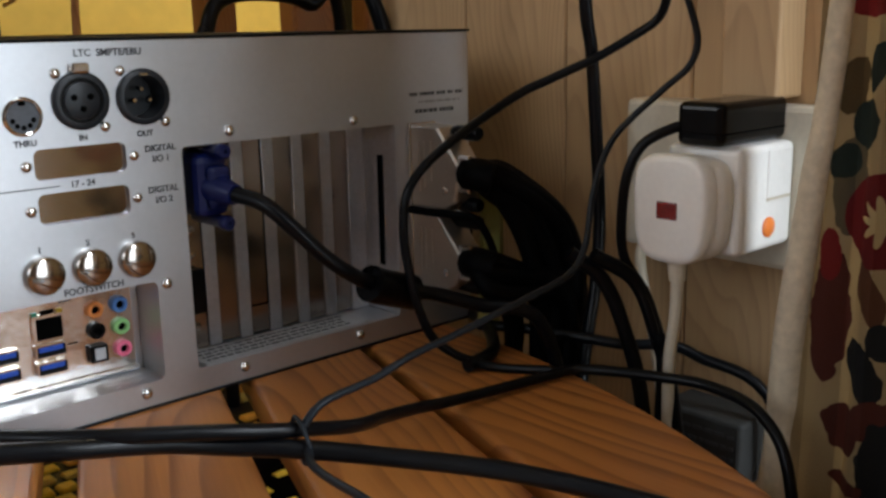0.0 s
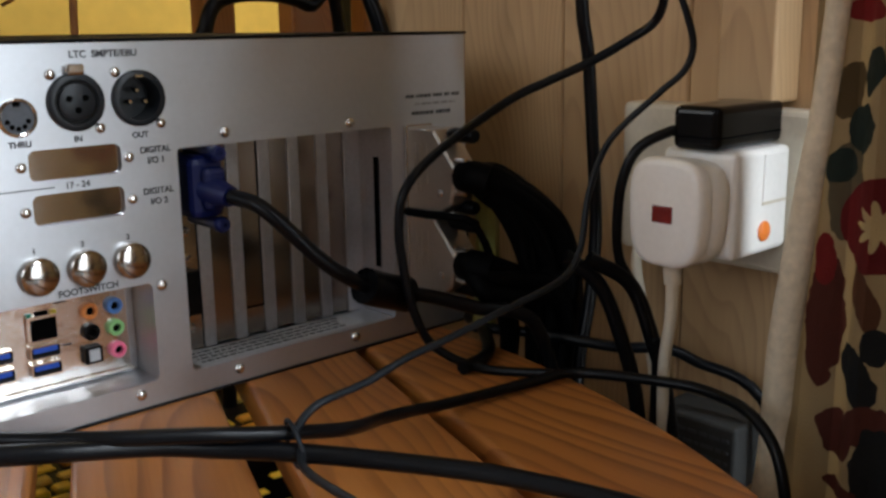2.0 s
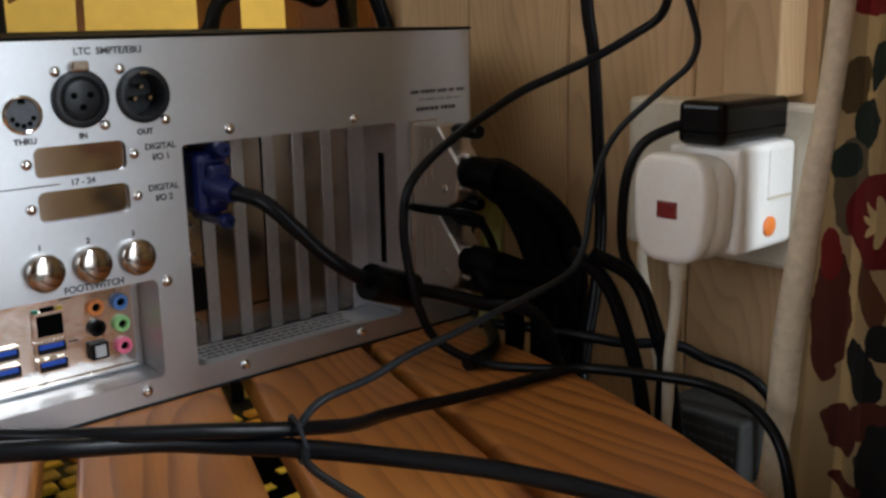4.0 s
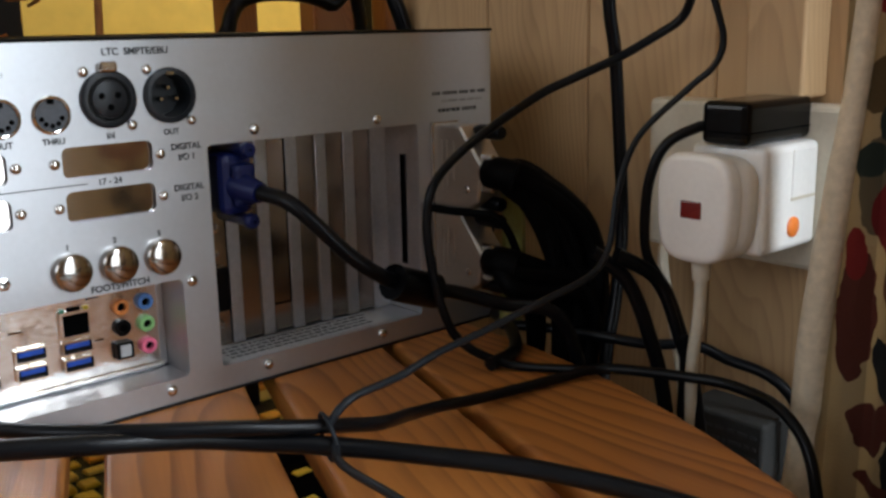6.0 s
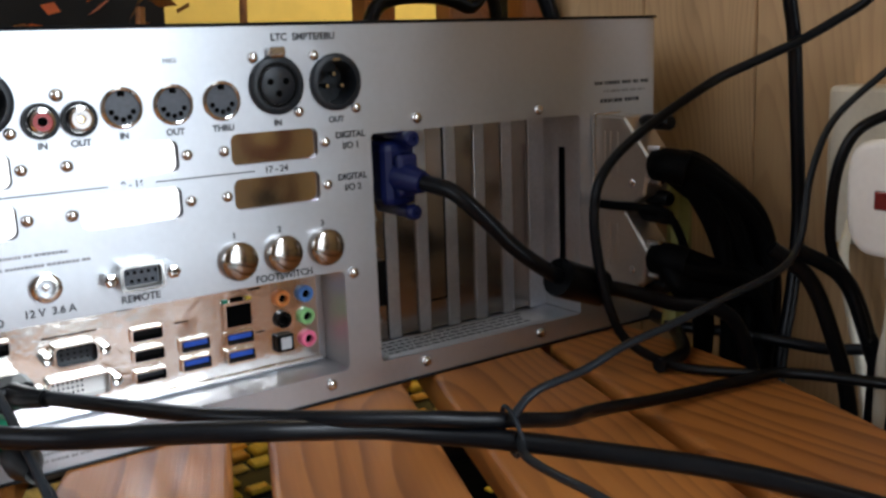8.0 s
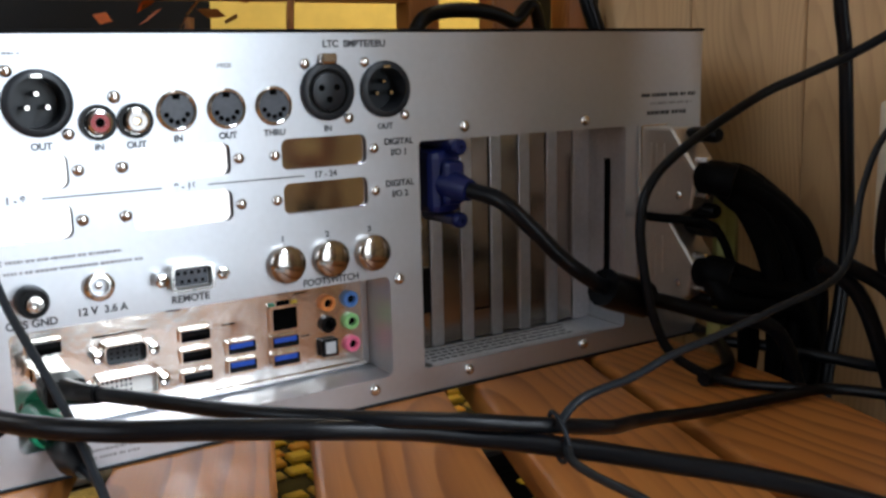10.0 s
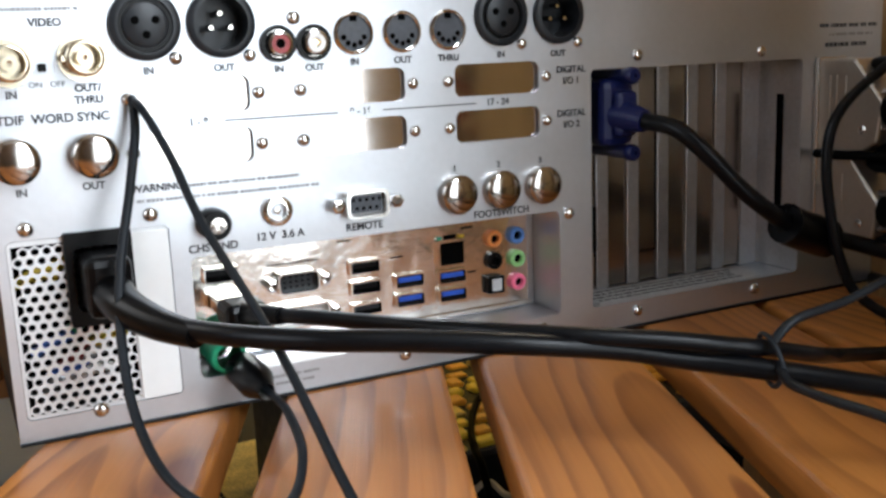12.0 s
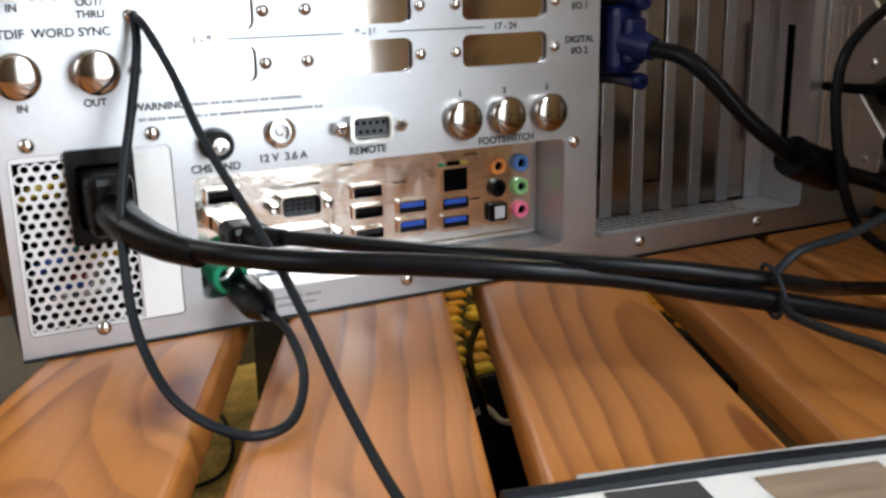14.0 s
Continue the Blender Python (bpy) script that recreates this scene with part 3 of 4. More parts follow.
def cap(x, z, r, out, mat=nickel, name="round_cap", label="shiny metal dust cap"):
    return part(name, lathe([(r, 0), (r, out * 0.8)] + [(r * math.cos(radians(a)), out * 0.8 + r * 0.26 * math.sin(radians(a))) for a in (15, 30, 42, 54, 64, 73, 82)] + [(0, out * 0.8 + r * 0.26)], x, z, 0, 36), mat, unit, label, smooth=True)


for x in (0.1950, 0.2160, 0.2368):
    cap(x, 0.0727, 0.0083, 0.0045)
for x in (0.0275, 0.0528):
    cap(x, 0.1008, 0.0078, 0.009)
for x, z in ((0.0290, 0.1330), (0.0525, 0.1340)):
    ob = part("coax_socket", lathe([(0.0080, 0), (0.0080, 0.0014), (0.0062, 0.0014), (0.0062, 0.010), (0.0056, 0.0105), (0.0050, 0.0105), (0.0050, 0.002), (0.0026, 0.002), (0.0026, 0.009), (0.0010, 0.009), (0, 0.008)], x, z, 0, 28), gold, unit, "brass coaxial bayonet socket", smooth=True)
    for s in (-1, 1):
        part("lug", box(x + s * 0.0062 - 0.0012, x + s * 0.0062 + 0.0012, -0.0085, -0.0065, z - 0.001, z + 0.001), gold, ob)
ob = part("slide_switch", sheet([(0.0370, 0.1290), (0.0445, 0.1290), (0.0445, 0.1335), (0.0370, 0.1335)], [[(0.0380, 0.1298), (0.0435, 0.1298), (0.0435, 0.1327), (0.0380, 0.1327)]], -0.0008, -0.0001), steel, unit)
part("slider", box(0.0381, 0.0408, -0.0022, -0.0001, 0.1299, 0.1326, 0.0004), black_plastic, ob)

# nine-pin remote socket
ob = part("remote_socket", sheet(rounded(0.1440, 0.1620, 0.0678, 0.0790, 0.0025), [rounded(0.1453, 0.1607, 0.0690, 0.0778, 0.0020)], -0.0058, -0.0001), chrome, unit, "nine-pin D-shaped socket in a metal shell")
part("insert", box(0.1455, 0.1605, -0.0030, -0.0002, 0.0692, 0.0776, 0.001), label_grey, ob)
part("insert_face", box(0.1462, 0.1598, -0.0034, -0.0030, 0.0700, 0.0768, 0.0001), socket_grey, ob)
for i in range(9):
    part("contact", box(-0.0006, 0.0006, -0.0038, -0.0034, -0.0006, 0.0006), shade_black, ob).matrix_basis = pose(0.1475 + (i % 5) * 0.0028 + (0.0014 if i > 4 else 0), 0, 0.0752 if i < 5 else 0.0718)
for x in (0.1405, 0.1655):
    part("jack_post", lathe([(0.0028, 0.0008), (0.0028, 0.0058), (0.0016, 0.0062), (0.0014, 0.003), (0, 0.003)], x, 0.0735, 0, 6), chrome, ob)
# low-voltage inlet and earth post
ob = part("dc_inlet", lathe([(0.0058, 0), (0.0058, 0.0022), (0.0048, 0.0026), (0.0034, 0.0026), (0.0032, -0.001), (0.0012, -0.001), (0.0012, 0.0014), (0, 0.0016)], 0.1172, 0.0742, 0, 24), chrome, unit, "round power inlet with centre pin", smooth=True)
ob = part("earth_post", lathe([(0.0060, 0), (0.0060, 0.006), (0.0052, 0.008), (0.0034, 0.008)], 0.0922, 0.0722, 0, 20), black_plastic, unit, "black earth terminal with metal screw", smooth=True)
part("stud", lathe([(0.0034, 0.0080), (0.0030, 0.0096), (0.0012, 0.0098), (0.001, 0.0085), (0, 0.0085)], 0.0922, 0.0722, 0, 14), chrome, ob, smooth=True)

# printed words
T = 0.0036
for words, x, z, s in (("LTC  SMPTE/EBU", 0.2325, 0.1645, 0.0042), ("IN", 0.2182, 0.1290, T), ("OUT", 0.2464, 0.1285, T), ("THRU", 0.1936, 0.1286, T), ("OUT", 0.1732, 0.1286, T), ("IN", 0.1527, 0.1286, T),
                       ("IN", 0.1222, 0.1272, T), ("OUT", 0.1362, 0.1272, T), ("IN", 0.0745, 0.1286, T), ("OUT", 0.1015, 0.1286, T), ("DIGITAL", 0.2530, 0.1214, 0.0040), ("I/O 1", 0.2530, 0.1166, 0.0040),
                       ("DIGITAL", 0.2530, 0.1026, 0.0040), ("I/O 2", 0.2530, 0.0978, 0.0040), ("17 - 24", 0.2160, 0.1096, 0.0038), ("9 - 16", 0.1540, 0.1096, 0.0038), ("1 - 8", 0.0905, 0.1096, 0.0038),
                       ("1", 0.1945, 0.0833, T), ("2", 0.2155, 0.0833, T), ("3", 0.2364, 0.0833, T), ("FOOTSWITCH", 0.2165, 0.0627, 0.0042), ("REMOTE", 0.1530, 0.0640, 0.0042), ("12 V  3.6 A", 0.1180, 0.0646, 0.0042), ("CHS GND", 0.0920, 0.0630, 0.0042),
                       ("TDIF  WORD SYNC", 0.0415, 0.1140, 0.0042), ("IN", 0.0285, 0.0895, T), ("OUT", 0.0520, 0.0900, T), ("IN", 0.0290, 0.1225, T), ("OUT/", 0.0535, 0.1238, T), ("THRU", 0.0535, 0.1198, T), ("ON   OFF", 0.0405, 0.1255, 0.0028),
                       ("VIDEO", 0.0420, 0.1460, T), ("WARNING:", 0.0740, 0.0872, 0.0038)):
    lettering(words, x, z, s, panel)
lettering("MIDI", 0.1732, 0.1565, 0.0029, panel, mat=faint_ink)
for x0, x1 in ((0.100, 0.1445), (0.1635, 0.2060)):
    part("printed_rule", box(x0, x1, -0.0003, -0.00015, 0.1093, 0.1098), ink, panel)
bars(0.0850, 0.1270, 0.0870, 0.0011, panel, 1), bars(0.0660, 0.1350, 0.0828, 0.0011, panel, 2)
bars(0.4020, 0.4420, 0.1362, 0.0018, panel, 3, mat=ink), bars(0.4085, 0.4390, 0.1318, 0.0013, panel, 4), bars(0.4060, 0.4350, 0.1268, 0.0020, panel, 5, mat=ink)
bars(0.103, 0.130, 0.0085, 0.0011, panel, 6), bars(0.103, 0.128, 0.0055, 0.0011, panel, 7), bars(0.0290, 0.053, 0.1505, 0.0011, panel, 8), bars(0.080, 0.098, 0.1625, 0.0011, panel, 11)

# recess with the motherboard's connector shield
YS = 0.022
recess = part("connector_recess", box(IO[0], IO[1], YS + 0.0012, YS + 0.0022, IO[2], IO[3]), recess_steel, unit, "bare steel recess")
part("recess_floor", box(IO[0] - 0.001, IO[1] + 0.001, 0.0015, 0.032, IO[2] - 0.0012, IO[2] - 0.0002), recess_steel, recess)
part("recess_side", box(IO[1] + 0.0002, IO[1] + 0.0012, 0.0015, 0.032, IO[2], IO[3]), recess_steel, recess)
part("recess_side", box(IO[0] - 0.0012, IO[0] - 0.0002, 0.0015, 0.032, IO[2], IO[3]), recess_steel, recess)
part("recess_top", box(IO[0], IO[1], 0.0015, 0.032, IO[3] + 0.0002, IO[3] + 0.0012), recess_steel, recess)
SH = (0.0845, 0.2425, 0.0158, 0.0590)
shield = part("connector_shield", box(SH[0], SH[1], YS, YS + 0.001, SH[2], SH[3], 0.0003), shieldm, unit, "shiny tin shield round the computer's sockets")
part("shield_lip", box(SH[0], SH[1] + 0.001, YS - 0.0015, YS + 0.001, SH[2] - 0.0015, SH[2] - 0.0001), shieldm, shield)


def port(name, x, z, w, h, fill, out=0.0022, tongue=None, r=0.0006, rim=shieldm, t=0.0008):
    """A rectangular socket: a metal rim, a flat face (black where it paints the hollow's shade) and a tongue."""
    ob = part(name, sheet(rounded(x - w / 2 - t, x + w / 2 + t, z - h / 2 - t, z + h / 2 + t, r + 0.0004, 3), [rounded(x - w / 2, x + w / 2, z - h / 2, z + h / 2, r, 3)], YS - out, YS - 0.0001), rim, shield)
    part("hollow", box(x - w / 2, x + w / 2, YS - 0.0008, YS - 0.0003, z - h / 2, z + h / 2), fill, ob)
    if tongue:
        part("tongue", box(x - w * 0.42, x + w * 0.42, YS - out * 0.85, YS - 0.0008, z - 0.0002, z + h * 0.36), tongue, ob)
    return ob


for x, z in ((0.0990, 0.0475),):
    port("usb_port", x, z, 0.0128, 0.0050, shade_black, tongue=black_plastic)
port("usb_port", 0.0990, 0.0375, 0.0128, 0.0050, shade_black, tongue=black_plastic)
for z in (0.0240,):
    part("round_port", lathe([(0.0074, 0), (0.0074, 0.0012), (0.0066, 0.0012), (0.0064, 0.0002), (0, 0.0002)], 0.0965, z, YS, 20), green_p, shield, "green round port")
for z in (0.0425, 0.0335):
    port("usb_port", 0.1605, z, 0.0128, 0.0048, shade_black, tongue=black_plastic)
port("esata_port", 0.1605, 0.0240, 0.0128, 0.0042, shade_black, tongue=dark_grey)
for x, zs in ((0.1812, (0.0335, 0.0250)), (0.2022, (0.0325, 0.0242))):
    for z in zs:
        port("usb_port", x, z, 0.0128, 0.0050, black_plastic, tongue=usb_blue)
lan = port("network_port", 0.2022, 0.0432, 0.0118, 0.0100, shade_black, t=0.0014)
part("notch", box(0.1992, 0.2052, YS - 0.0006, YS - 0.0003, 0.0485, 0.0512), shade_black, lan)
for s in (-1, 1):
    part("lamp", box(0.2022 + s * 0.0055 - 0.0012, 0.2022 + s * 0.0055 + 0.0012, YS - 0.0012, YS - 0.0001, 0.0492, 0.0508), green_p if s < 0 else yellow_wire, lan)
vga = port("vga_port", 0.1300, 0.0405, 0.0165, 0.0078, dark_grey, 0.005, r=0.002, rim=chrome)
for i in range(15):
    part("contact", box(-0.0004, 0.0004, YS - 0.0011, YS - 0.0008, -0.0004, 0.0004), shade_black, vga).matrix_basis = pose(0.1300 + (i % 5 - 2) * 0.0026, 0, 0.0405 + (i // 5 - 1) * 0.0022)
dvi = port("dvi_port", 0.1300, 0.0262, 0.0235, 0.0078, white_plastic, 0.005, r=0.001, rim=chrome)
for i in range(24):
    part("contact", box(-0.0004, 0.0004, YS - 0.0011, YS - 0.0008, -0.0004, 0.0004), shade_black, dvi).matrix_basis = pose(0.1250 + (i % 8 - 3.5) * 0.0019, 0, 0.0262 + (i // 8 - 1) * 0.0021)
for x, z in ((0.1185, 0.0405), (0.1415, 0.0405), (0.1150, 0.0262), (0.1450, 0.0262)):
    part("jack_post", lathe([(0.0026, 0), (0.0026, 0.005), (0.0016, 0.0054), (0.0014, 0.003), (0, 0.003)], x, z, YS, 6), chrome, shield)
for x, z, colour in ((0.2240, 0.0470, "orange"), (0.2240, 0.0368, "black"), (0.2360, 0.0472, "blue"), (0.2360, 0.0364, "green"), (0.2362, 0.0254, "pink")):
    ob = part("audio_jack", lathe([(0.0040, 0), (0.0040, 0.0022), (0.0034, 0.0028), (0.0021, 0.0028), (0.0019, 0.0006)], x, z, YS, 24), jack[colour], shield, colour + " audio jack", smooth=True)
    part("hollow", lathe([(0.0020, 0.0010), (0, 0.0010)], x, z, YS, 16), shade_black, ob)
ob = part("optical_port", box(0.2196, 0.2280, YS - 0.0035, YS - 0.0001, 0.0218, 0.0300, 0.0006), black_plastic, shield, "square optical port")
part("shutter", box(0.2212, 0.2264, YS - 0.0040, YS - 0.0035, 0.0232, 0.0288, 0.0003), label_grey, ob)
for x, z in ((0.2110, 0.0535), (0.1520, 0.0545), (0.176, 0.0445), (0.212, 0.033)):
    # flat black strips on the shield colour in the shade of its slits
    part("slit", box(x - 0.003, x + 0.003, YS - 0.0003, YS - 0.0001, z - 0.0003, z + 0.0003), shade_black, shield)
part("slit", box(0.1180, 0.1400, YS - 0.0003, YS - 0.0001, 0.0480, 0.0486), shade_black, shield)

# recess with the card slots
YB = 0.030
recess = part("slot_recess", box(SLOT[0], SLOT[1], 0.0015, YB + 0.004, SLOT[2] - 0.0012, SLOT[2] - 0.0002), steel, unit, "grey steel recess of the card slots")
part("recess_side", box(SLOT[1] + 0.0002, SLOT[1] + 0.0014, 0.0015, YB + 0.004, SLOT[2], SLOT[3]), steel, recess)
part("recess_side", box(SLOT[0] - 0.0014, SLOT[0] - 0.0002, 0.0015, YB + 0.004, SLOT[2], SLOT[3]), steel, recess)
part("recess_top", box(SLOT[0], SLOT[1], 0.0015, YB + 0.004, SLOT[3] + 0.0002, SLOT[3] + 0.0012), steel, recess)
# black strip laid on the side wall for a slit's shade
part("slit", box(SLOT[1] - 0.0003, SLOT[1] + 0.0001, 0.0120, 0.0165, 0.0400, 0.1030, 0.0001), shade_black, unit)
part("inspection_label", box(SLOT[0] + 0.006, SLOT[1] - 0.02, 0.003, 0.026, SLOT[2] - 0.0001, SLOT[2] + 0.0002), label_grey, unit, "grey printed label on the recess floor")
bm = bmesh.new()
rnd = random.Random(3)
for row in range(4):
    x = SLOT[0] + 0.009
    while x < SLOT[1] - 0.03:
        w = rnd.uniform(0.001, 0.005)
        box(x, x + w, 0.0065 + row * 0.0048, 0.0085 + row * 0.0048, SLOT[2] + 0.0003, SLOT[2] + 0.0004, bm=bm)
        x += w + 0.0012
part("print_line", bm, ink, unit)
for i in range(6):
    xr = 0.2930 + 0.0186 * i
    part("slot_bar", box(xr - 0.0070, xr, YB - 0.0022, YB - 0.0010, SLOT[2], SLOT[3], 0.0004), steel, unit)
    if i < 5:
        part("slot_cover", box(xr - 0.0004, xr + 0.0122, YB - 0.0008, YB + 0.0004, SLOT[2] + 0.001, SLOT[3] - 0.001), cover, unit, "bright steel slot cover")
for x0, x1, z0, z1 in ((0.3228, 0.3236, 0.0290, 0.1190), (0.3125, 0.3236, 0.0282, 0.0290), (0.2858, 0.2866, 0.0290, 0.1190), (0.3975, 0.3980, 0.03, 0.1)):
    if x1 < SLOT[1]:
        # black strips over the covers paint the shade in their gaps
        part("gap", box(x0, x1, YB - 0.0014, YB - 0.0009, z0, z1), shade_black, unit)
part("slot_cover", box(xr - 0.0004, SLOT[1], YB - 0.0008, YB + 0.0004, SLOT[2], SLOT[3]), steel, unit)
card = part("card_bracket", box(SLOT[0], 0.2858, YB - 0.0008, YB + 0.0004, SLOT[2], SLOT[3]), cover, unit, "bright steel card bracket")
part("card_socket", box(0.2725, 0.2820, YB - 0.0085, YB - 0.0010, 0.0330, 0.0560, 0.001), black_plastic, card)
for z in (0.026, 0.0625, 0.076):
    part("jack_post", lathe([(0.0026, 0), (0.0026, 0.005), (0.0014, 0.0054), (0, 0.003)], 0.277, z, YB - 0.001, 6), chrome, card)

# power supply: perforated plate, inlet and label
psu = part("psu_plate", sheet(rounded(PSU[0] + 0.0002, PSU[1] - 0.0002, PSU[2] + 0.0002, PSU[3] - 0.0002, 0.002), [[(0.0226, 0.0102), (0.0610, 0.0102), (0.0610, 0.0712), (0.0226, 0.0712)]], 0.0006, 0.0016), zinc, unit, "bare steel power supply plate")
P = 0.00385
bm = bmesh.new()
row, zc = 0, 0.0122
while zc < 0.0705:
    xc = 0.0246 + (P / 2 if row % 2 else 0)
    while xc < 0.0600:
        hexa = [(xc + P / math.sqrt(3) * math.cos(radians(30 + 60 * k)), zc + P / math.sqrt(3) * math.sin(radians(30 + 60 * k))) for k in range(6)]
        vo = []
        for k in range(12):
            a, b = hexa[k // 2], hexa[(k // 2 + 1) % 6]
            vo.append(a if k % 2 == 0 else ((a[0] + b[0]) / 2, (a[1] + b[1]) / 2))
        vi = [(xc + 0.00132 * math.cos(radians(30 + 30 * k)), zc + 0.00132 * math.sin(radians(30 + 30 * k))) for k in range(12)]
        f0 = [bm.verts.new((x, 0.0006, z)) for x, z in vo]
        f1 = [bm.verts.new((x, 0.0006, z)) for x, z in vi]
        f2 = [bm.verts.new((x, 0.0016, z)) for x, z in vi]
        for k in range(12):
            j = (k + 1) % 12
            bm.faces.new((f0[k], f0[j], f1[j], f1[k])), bm.faces.new((f1[k], f1[j], f2[j], f2[k]))
        xc += P
    row, zc = row + 1, zc + P * math.sqrt(3) / 2
part("vent_grille", bm, zinc, psu, "steel grille of round holes")
rnd = random.Random(21)
for i, (mt, x, z) in enumerate(((yellow_wire, 0.030, 0.060), (yellow_wire, 0.036, 0.0615), (blue_wire, 0.033, 0.034), (blue_wire, 0.037, 0.024), (yellow_wire, 0.052, 0.034), (green_p, 0.046, 0.041), (red_p, 0.040, 0.027), (steel, 0.045, 0.028), (steel, 0.034, 0.020), (white_plastic, 0.046, 0.022))):
    part("wire", tube([(x - 0.006, 0.012, z - 0.004), (x, 0.008, z), (x + 0.007, 0.011, z + rnd.uniform(-0.003, 0.004))], 0.0022, 8, 6), mt, psu)
part("psu_label", box(0.0615, 0.0755, -0.0004, 0.0005, 0.0095, 0.0720, 0.0002), label_white, psu, "blank white label")
inlet = part("mains_inlet", sheet(rounded(0.0395, 0.0625, 0.0405, 0.0745, 0.0012), [rounded(0.0425, 0.0595, 0.0460, 0.0690, 0.002)], -0.0024, 0.0005), black_plastic, psu, "black mains inlet")
part("hollow", box(0.0425, 0.0595, 0.0006, 0.0020, 0.0460, 0.0690), shade_black, inlet)

# ---------------------------------------------------------------- plugs and cables
def cable(name, pts, r, label, mat=rubber, category="cable", n=10):
    return tagged(part(name, tube(pts, r, n), mat, smooth=True), label, category)


iec = thing("mains_lead", "thick black mains lead plugged into the power supply", "cable")
body = box(0.0435, 0.0590, -0.0230, 0.0003, 0.0470, 0.0680, 0.003)
part("plug_body", body, black_plastic, iec)
part("strain_relief", tube([(0.0515, -0.018, 0.0555), (0.0540, -0.036, 0.0530), (0.0600, -0.054, 0.0510), (0.0680, -0.070, 0.050)], 0.0068, 14, 6, taper=(1.1, 0.62)), black_plastic, iec)
part("lead", tube([(0.0630, -0.060, 0.0510), (0.0760, -0.084, 0.0520), (0.0950, -0.1030, 0.0520), (0.1200, -0.1140, 0.0503), (0.1500, -0.1260, 0.0472), (0.1800, -0.1320, 0.0418), (0.2000, -0.1390, 0.0370), (0.2200, -0.1515, 0.0335), (0.2400, -0.1680, 0.0300), (0.2700, -0.2050, 0.0262), (0.3000, -0.252, 0.018), (0.33, -0.315, 0.006), (0.345, -0.38, -0.04)], 0.0034, 12), rubber, iec)
usb = thing("usb_lead", "black lead from the connector shield along the table to the wall", "cable")
part("plug_shell", box(0.0930, 0.1060, 0.0035, 0.0195, 0.0345, 0.0405, 0.0008), chrome, usb, "bright metal plug shell")
part("plug", box(0.0915, 0.1075, -0.014, 0.0040, 0.0325, 0.0425, 0.0026), black_plastic, usb)
part("boot", tube([(0.0995, -0.010, 0.0380), (0.102, -0.022, 0.0400), (0.106, -0.034, 0.0420)], 0.0046, 12, 6, taper=(1.1, 0.7)), black_plastic, usb)
part("lead", tube([(0.1040, -0.026, 0.0410), (0.1150, -0.056, 0.0445), (0.1370, -0.103, 0.0485), (0.1600, -0.126, 0.0485), (0.1900, -0.140, 0.0452), (0.2100, -0.146, 0.0415), (0.2240, -0.1480, 0.0385), (0.2500, -0.143, 0.0305), (0.2800, -0.124, 0.0200), (0.3050, -0.113, 0.0130), (0.3300, -0.107, 0.0075), (0.3600, -0.1060, 0.0044), (0.389, -0.1100, 0.0042), (0.410, -0.118, 0.0050), (0.424, -0.156, 0.0070), (0.431, -0.180, 0.0060), (0.425, -0.208, 0.0020), (0.418, -0.226, -0.02), (0.41, -0.235, -0.08), (0.41, -0.235, -0.30)], 0.0027, 12), rubber, usb)
green = thing("keyboard_lead", "thin dark lead with a green round plug hanging in a loop", "cable")
part("plug", lathe([(0.0072, -0.0195), (0.0072, 0.000), (0.0066, 0.002), (0.0050, 0.003)], 0.0940, 0.0205, 0, 18), green_p, green, "green moulded plug", smooth=True)
part("grip", lathe([(0.0068, 0.002), (0.0068, 0.020), (0.0050, 0.026), (0.0030, 0.034)], 0.0985, 0.0150, 0, 18), black_plastic, green, smooth=True)
part("lead", tube([(0.0985, -0.030, 0.0150), (0.1000, -0.040, 0.0140), (0.1005, -0.052, 0.0120), (0.0960, -0.078, 0.0080), (0.0840, -0.1000, 0.0035), (0.0680, -0.1020, 0.0040), (0.0540, -0.085, 0.0110), (0.0490, -0.062, 0.0250), (0.0495, -0.045, 0.045), (0.0530, -0.034, 0.066), (0.0600, -0.022, 0.088), (0.0660, -0.010, 0.108), (0.0672, -0.0045, 0.1195)], 0.0016, 10), greyrub, green)
cable("earth_wire", [(0.0672, -0.0030, 0.1195), (0.0690, -0.014, 0.115), (0.0735, -0.030, 0.1000), (0.0770, -0.050, 0.0810), (0.0850, -0.080, 0.0560), (0.0880, -0.105, 0.0390), (0.0900, -0.135, 0.0190), (0.0930, -0.165, 0.0035), (0.096, -0.20, 0.0028), (0.10, -0.26, 0.0028), (0.10, -0.34, 0.0028)], 0.0015, "thin grey wire from a panel screw trailing over the slats", greyrub)
# display lead with blue plug in the card slot
vgal = thing("display_lead", "black display lead with a blue plug and ferrite lump", "cable")
part("plug_shell", box(0.2690, 0.2865, -0.0020, 0.0260, 0.0860, 0.1160, 0.004), blue_plastic, vgal, "blue moulded plug")
part("grip_shoulder", box(0.2735, 0.2850, -0.0065, -0.0018, 0.0905, 0.1110, 0.0025), blue_plastic, vgal)
part("plug_neck", tube([(0.2785, 0.001, 0.1000), (0.2798, -0.008, 0.0990), (0.2815, -0.015, 0.0978)], 0.0066, 14, 6, taper=(1.2, 0.75)), blue_plastic, vgal)
for z in (0.0835, 0.1175):
    part("thumbscrew", lathe([(0.0030, -0.022), (0.0030, 0.004), (0.0038, 0.005), (0.0038, 0.0085), (0.0030, 0.0095), (0.0012, 0.0095), (0.0012, 0.008), (0, 0.008)], 0.2805, z, 0, 12), blue_plastic, vgal, smooth=True)
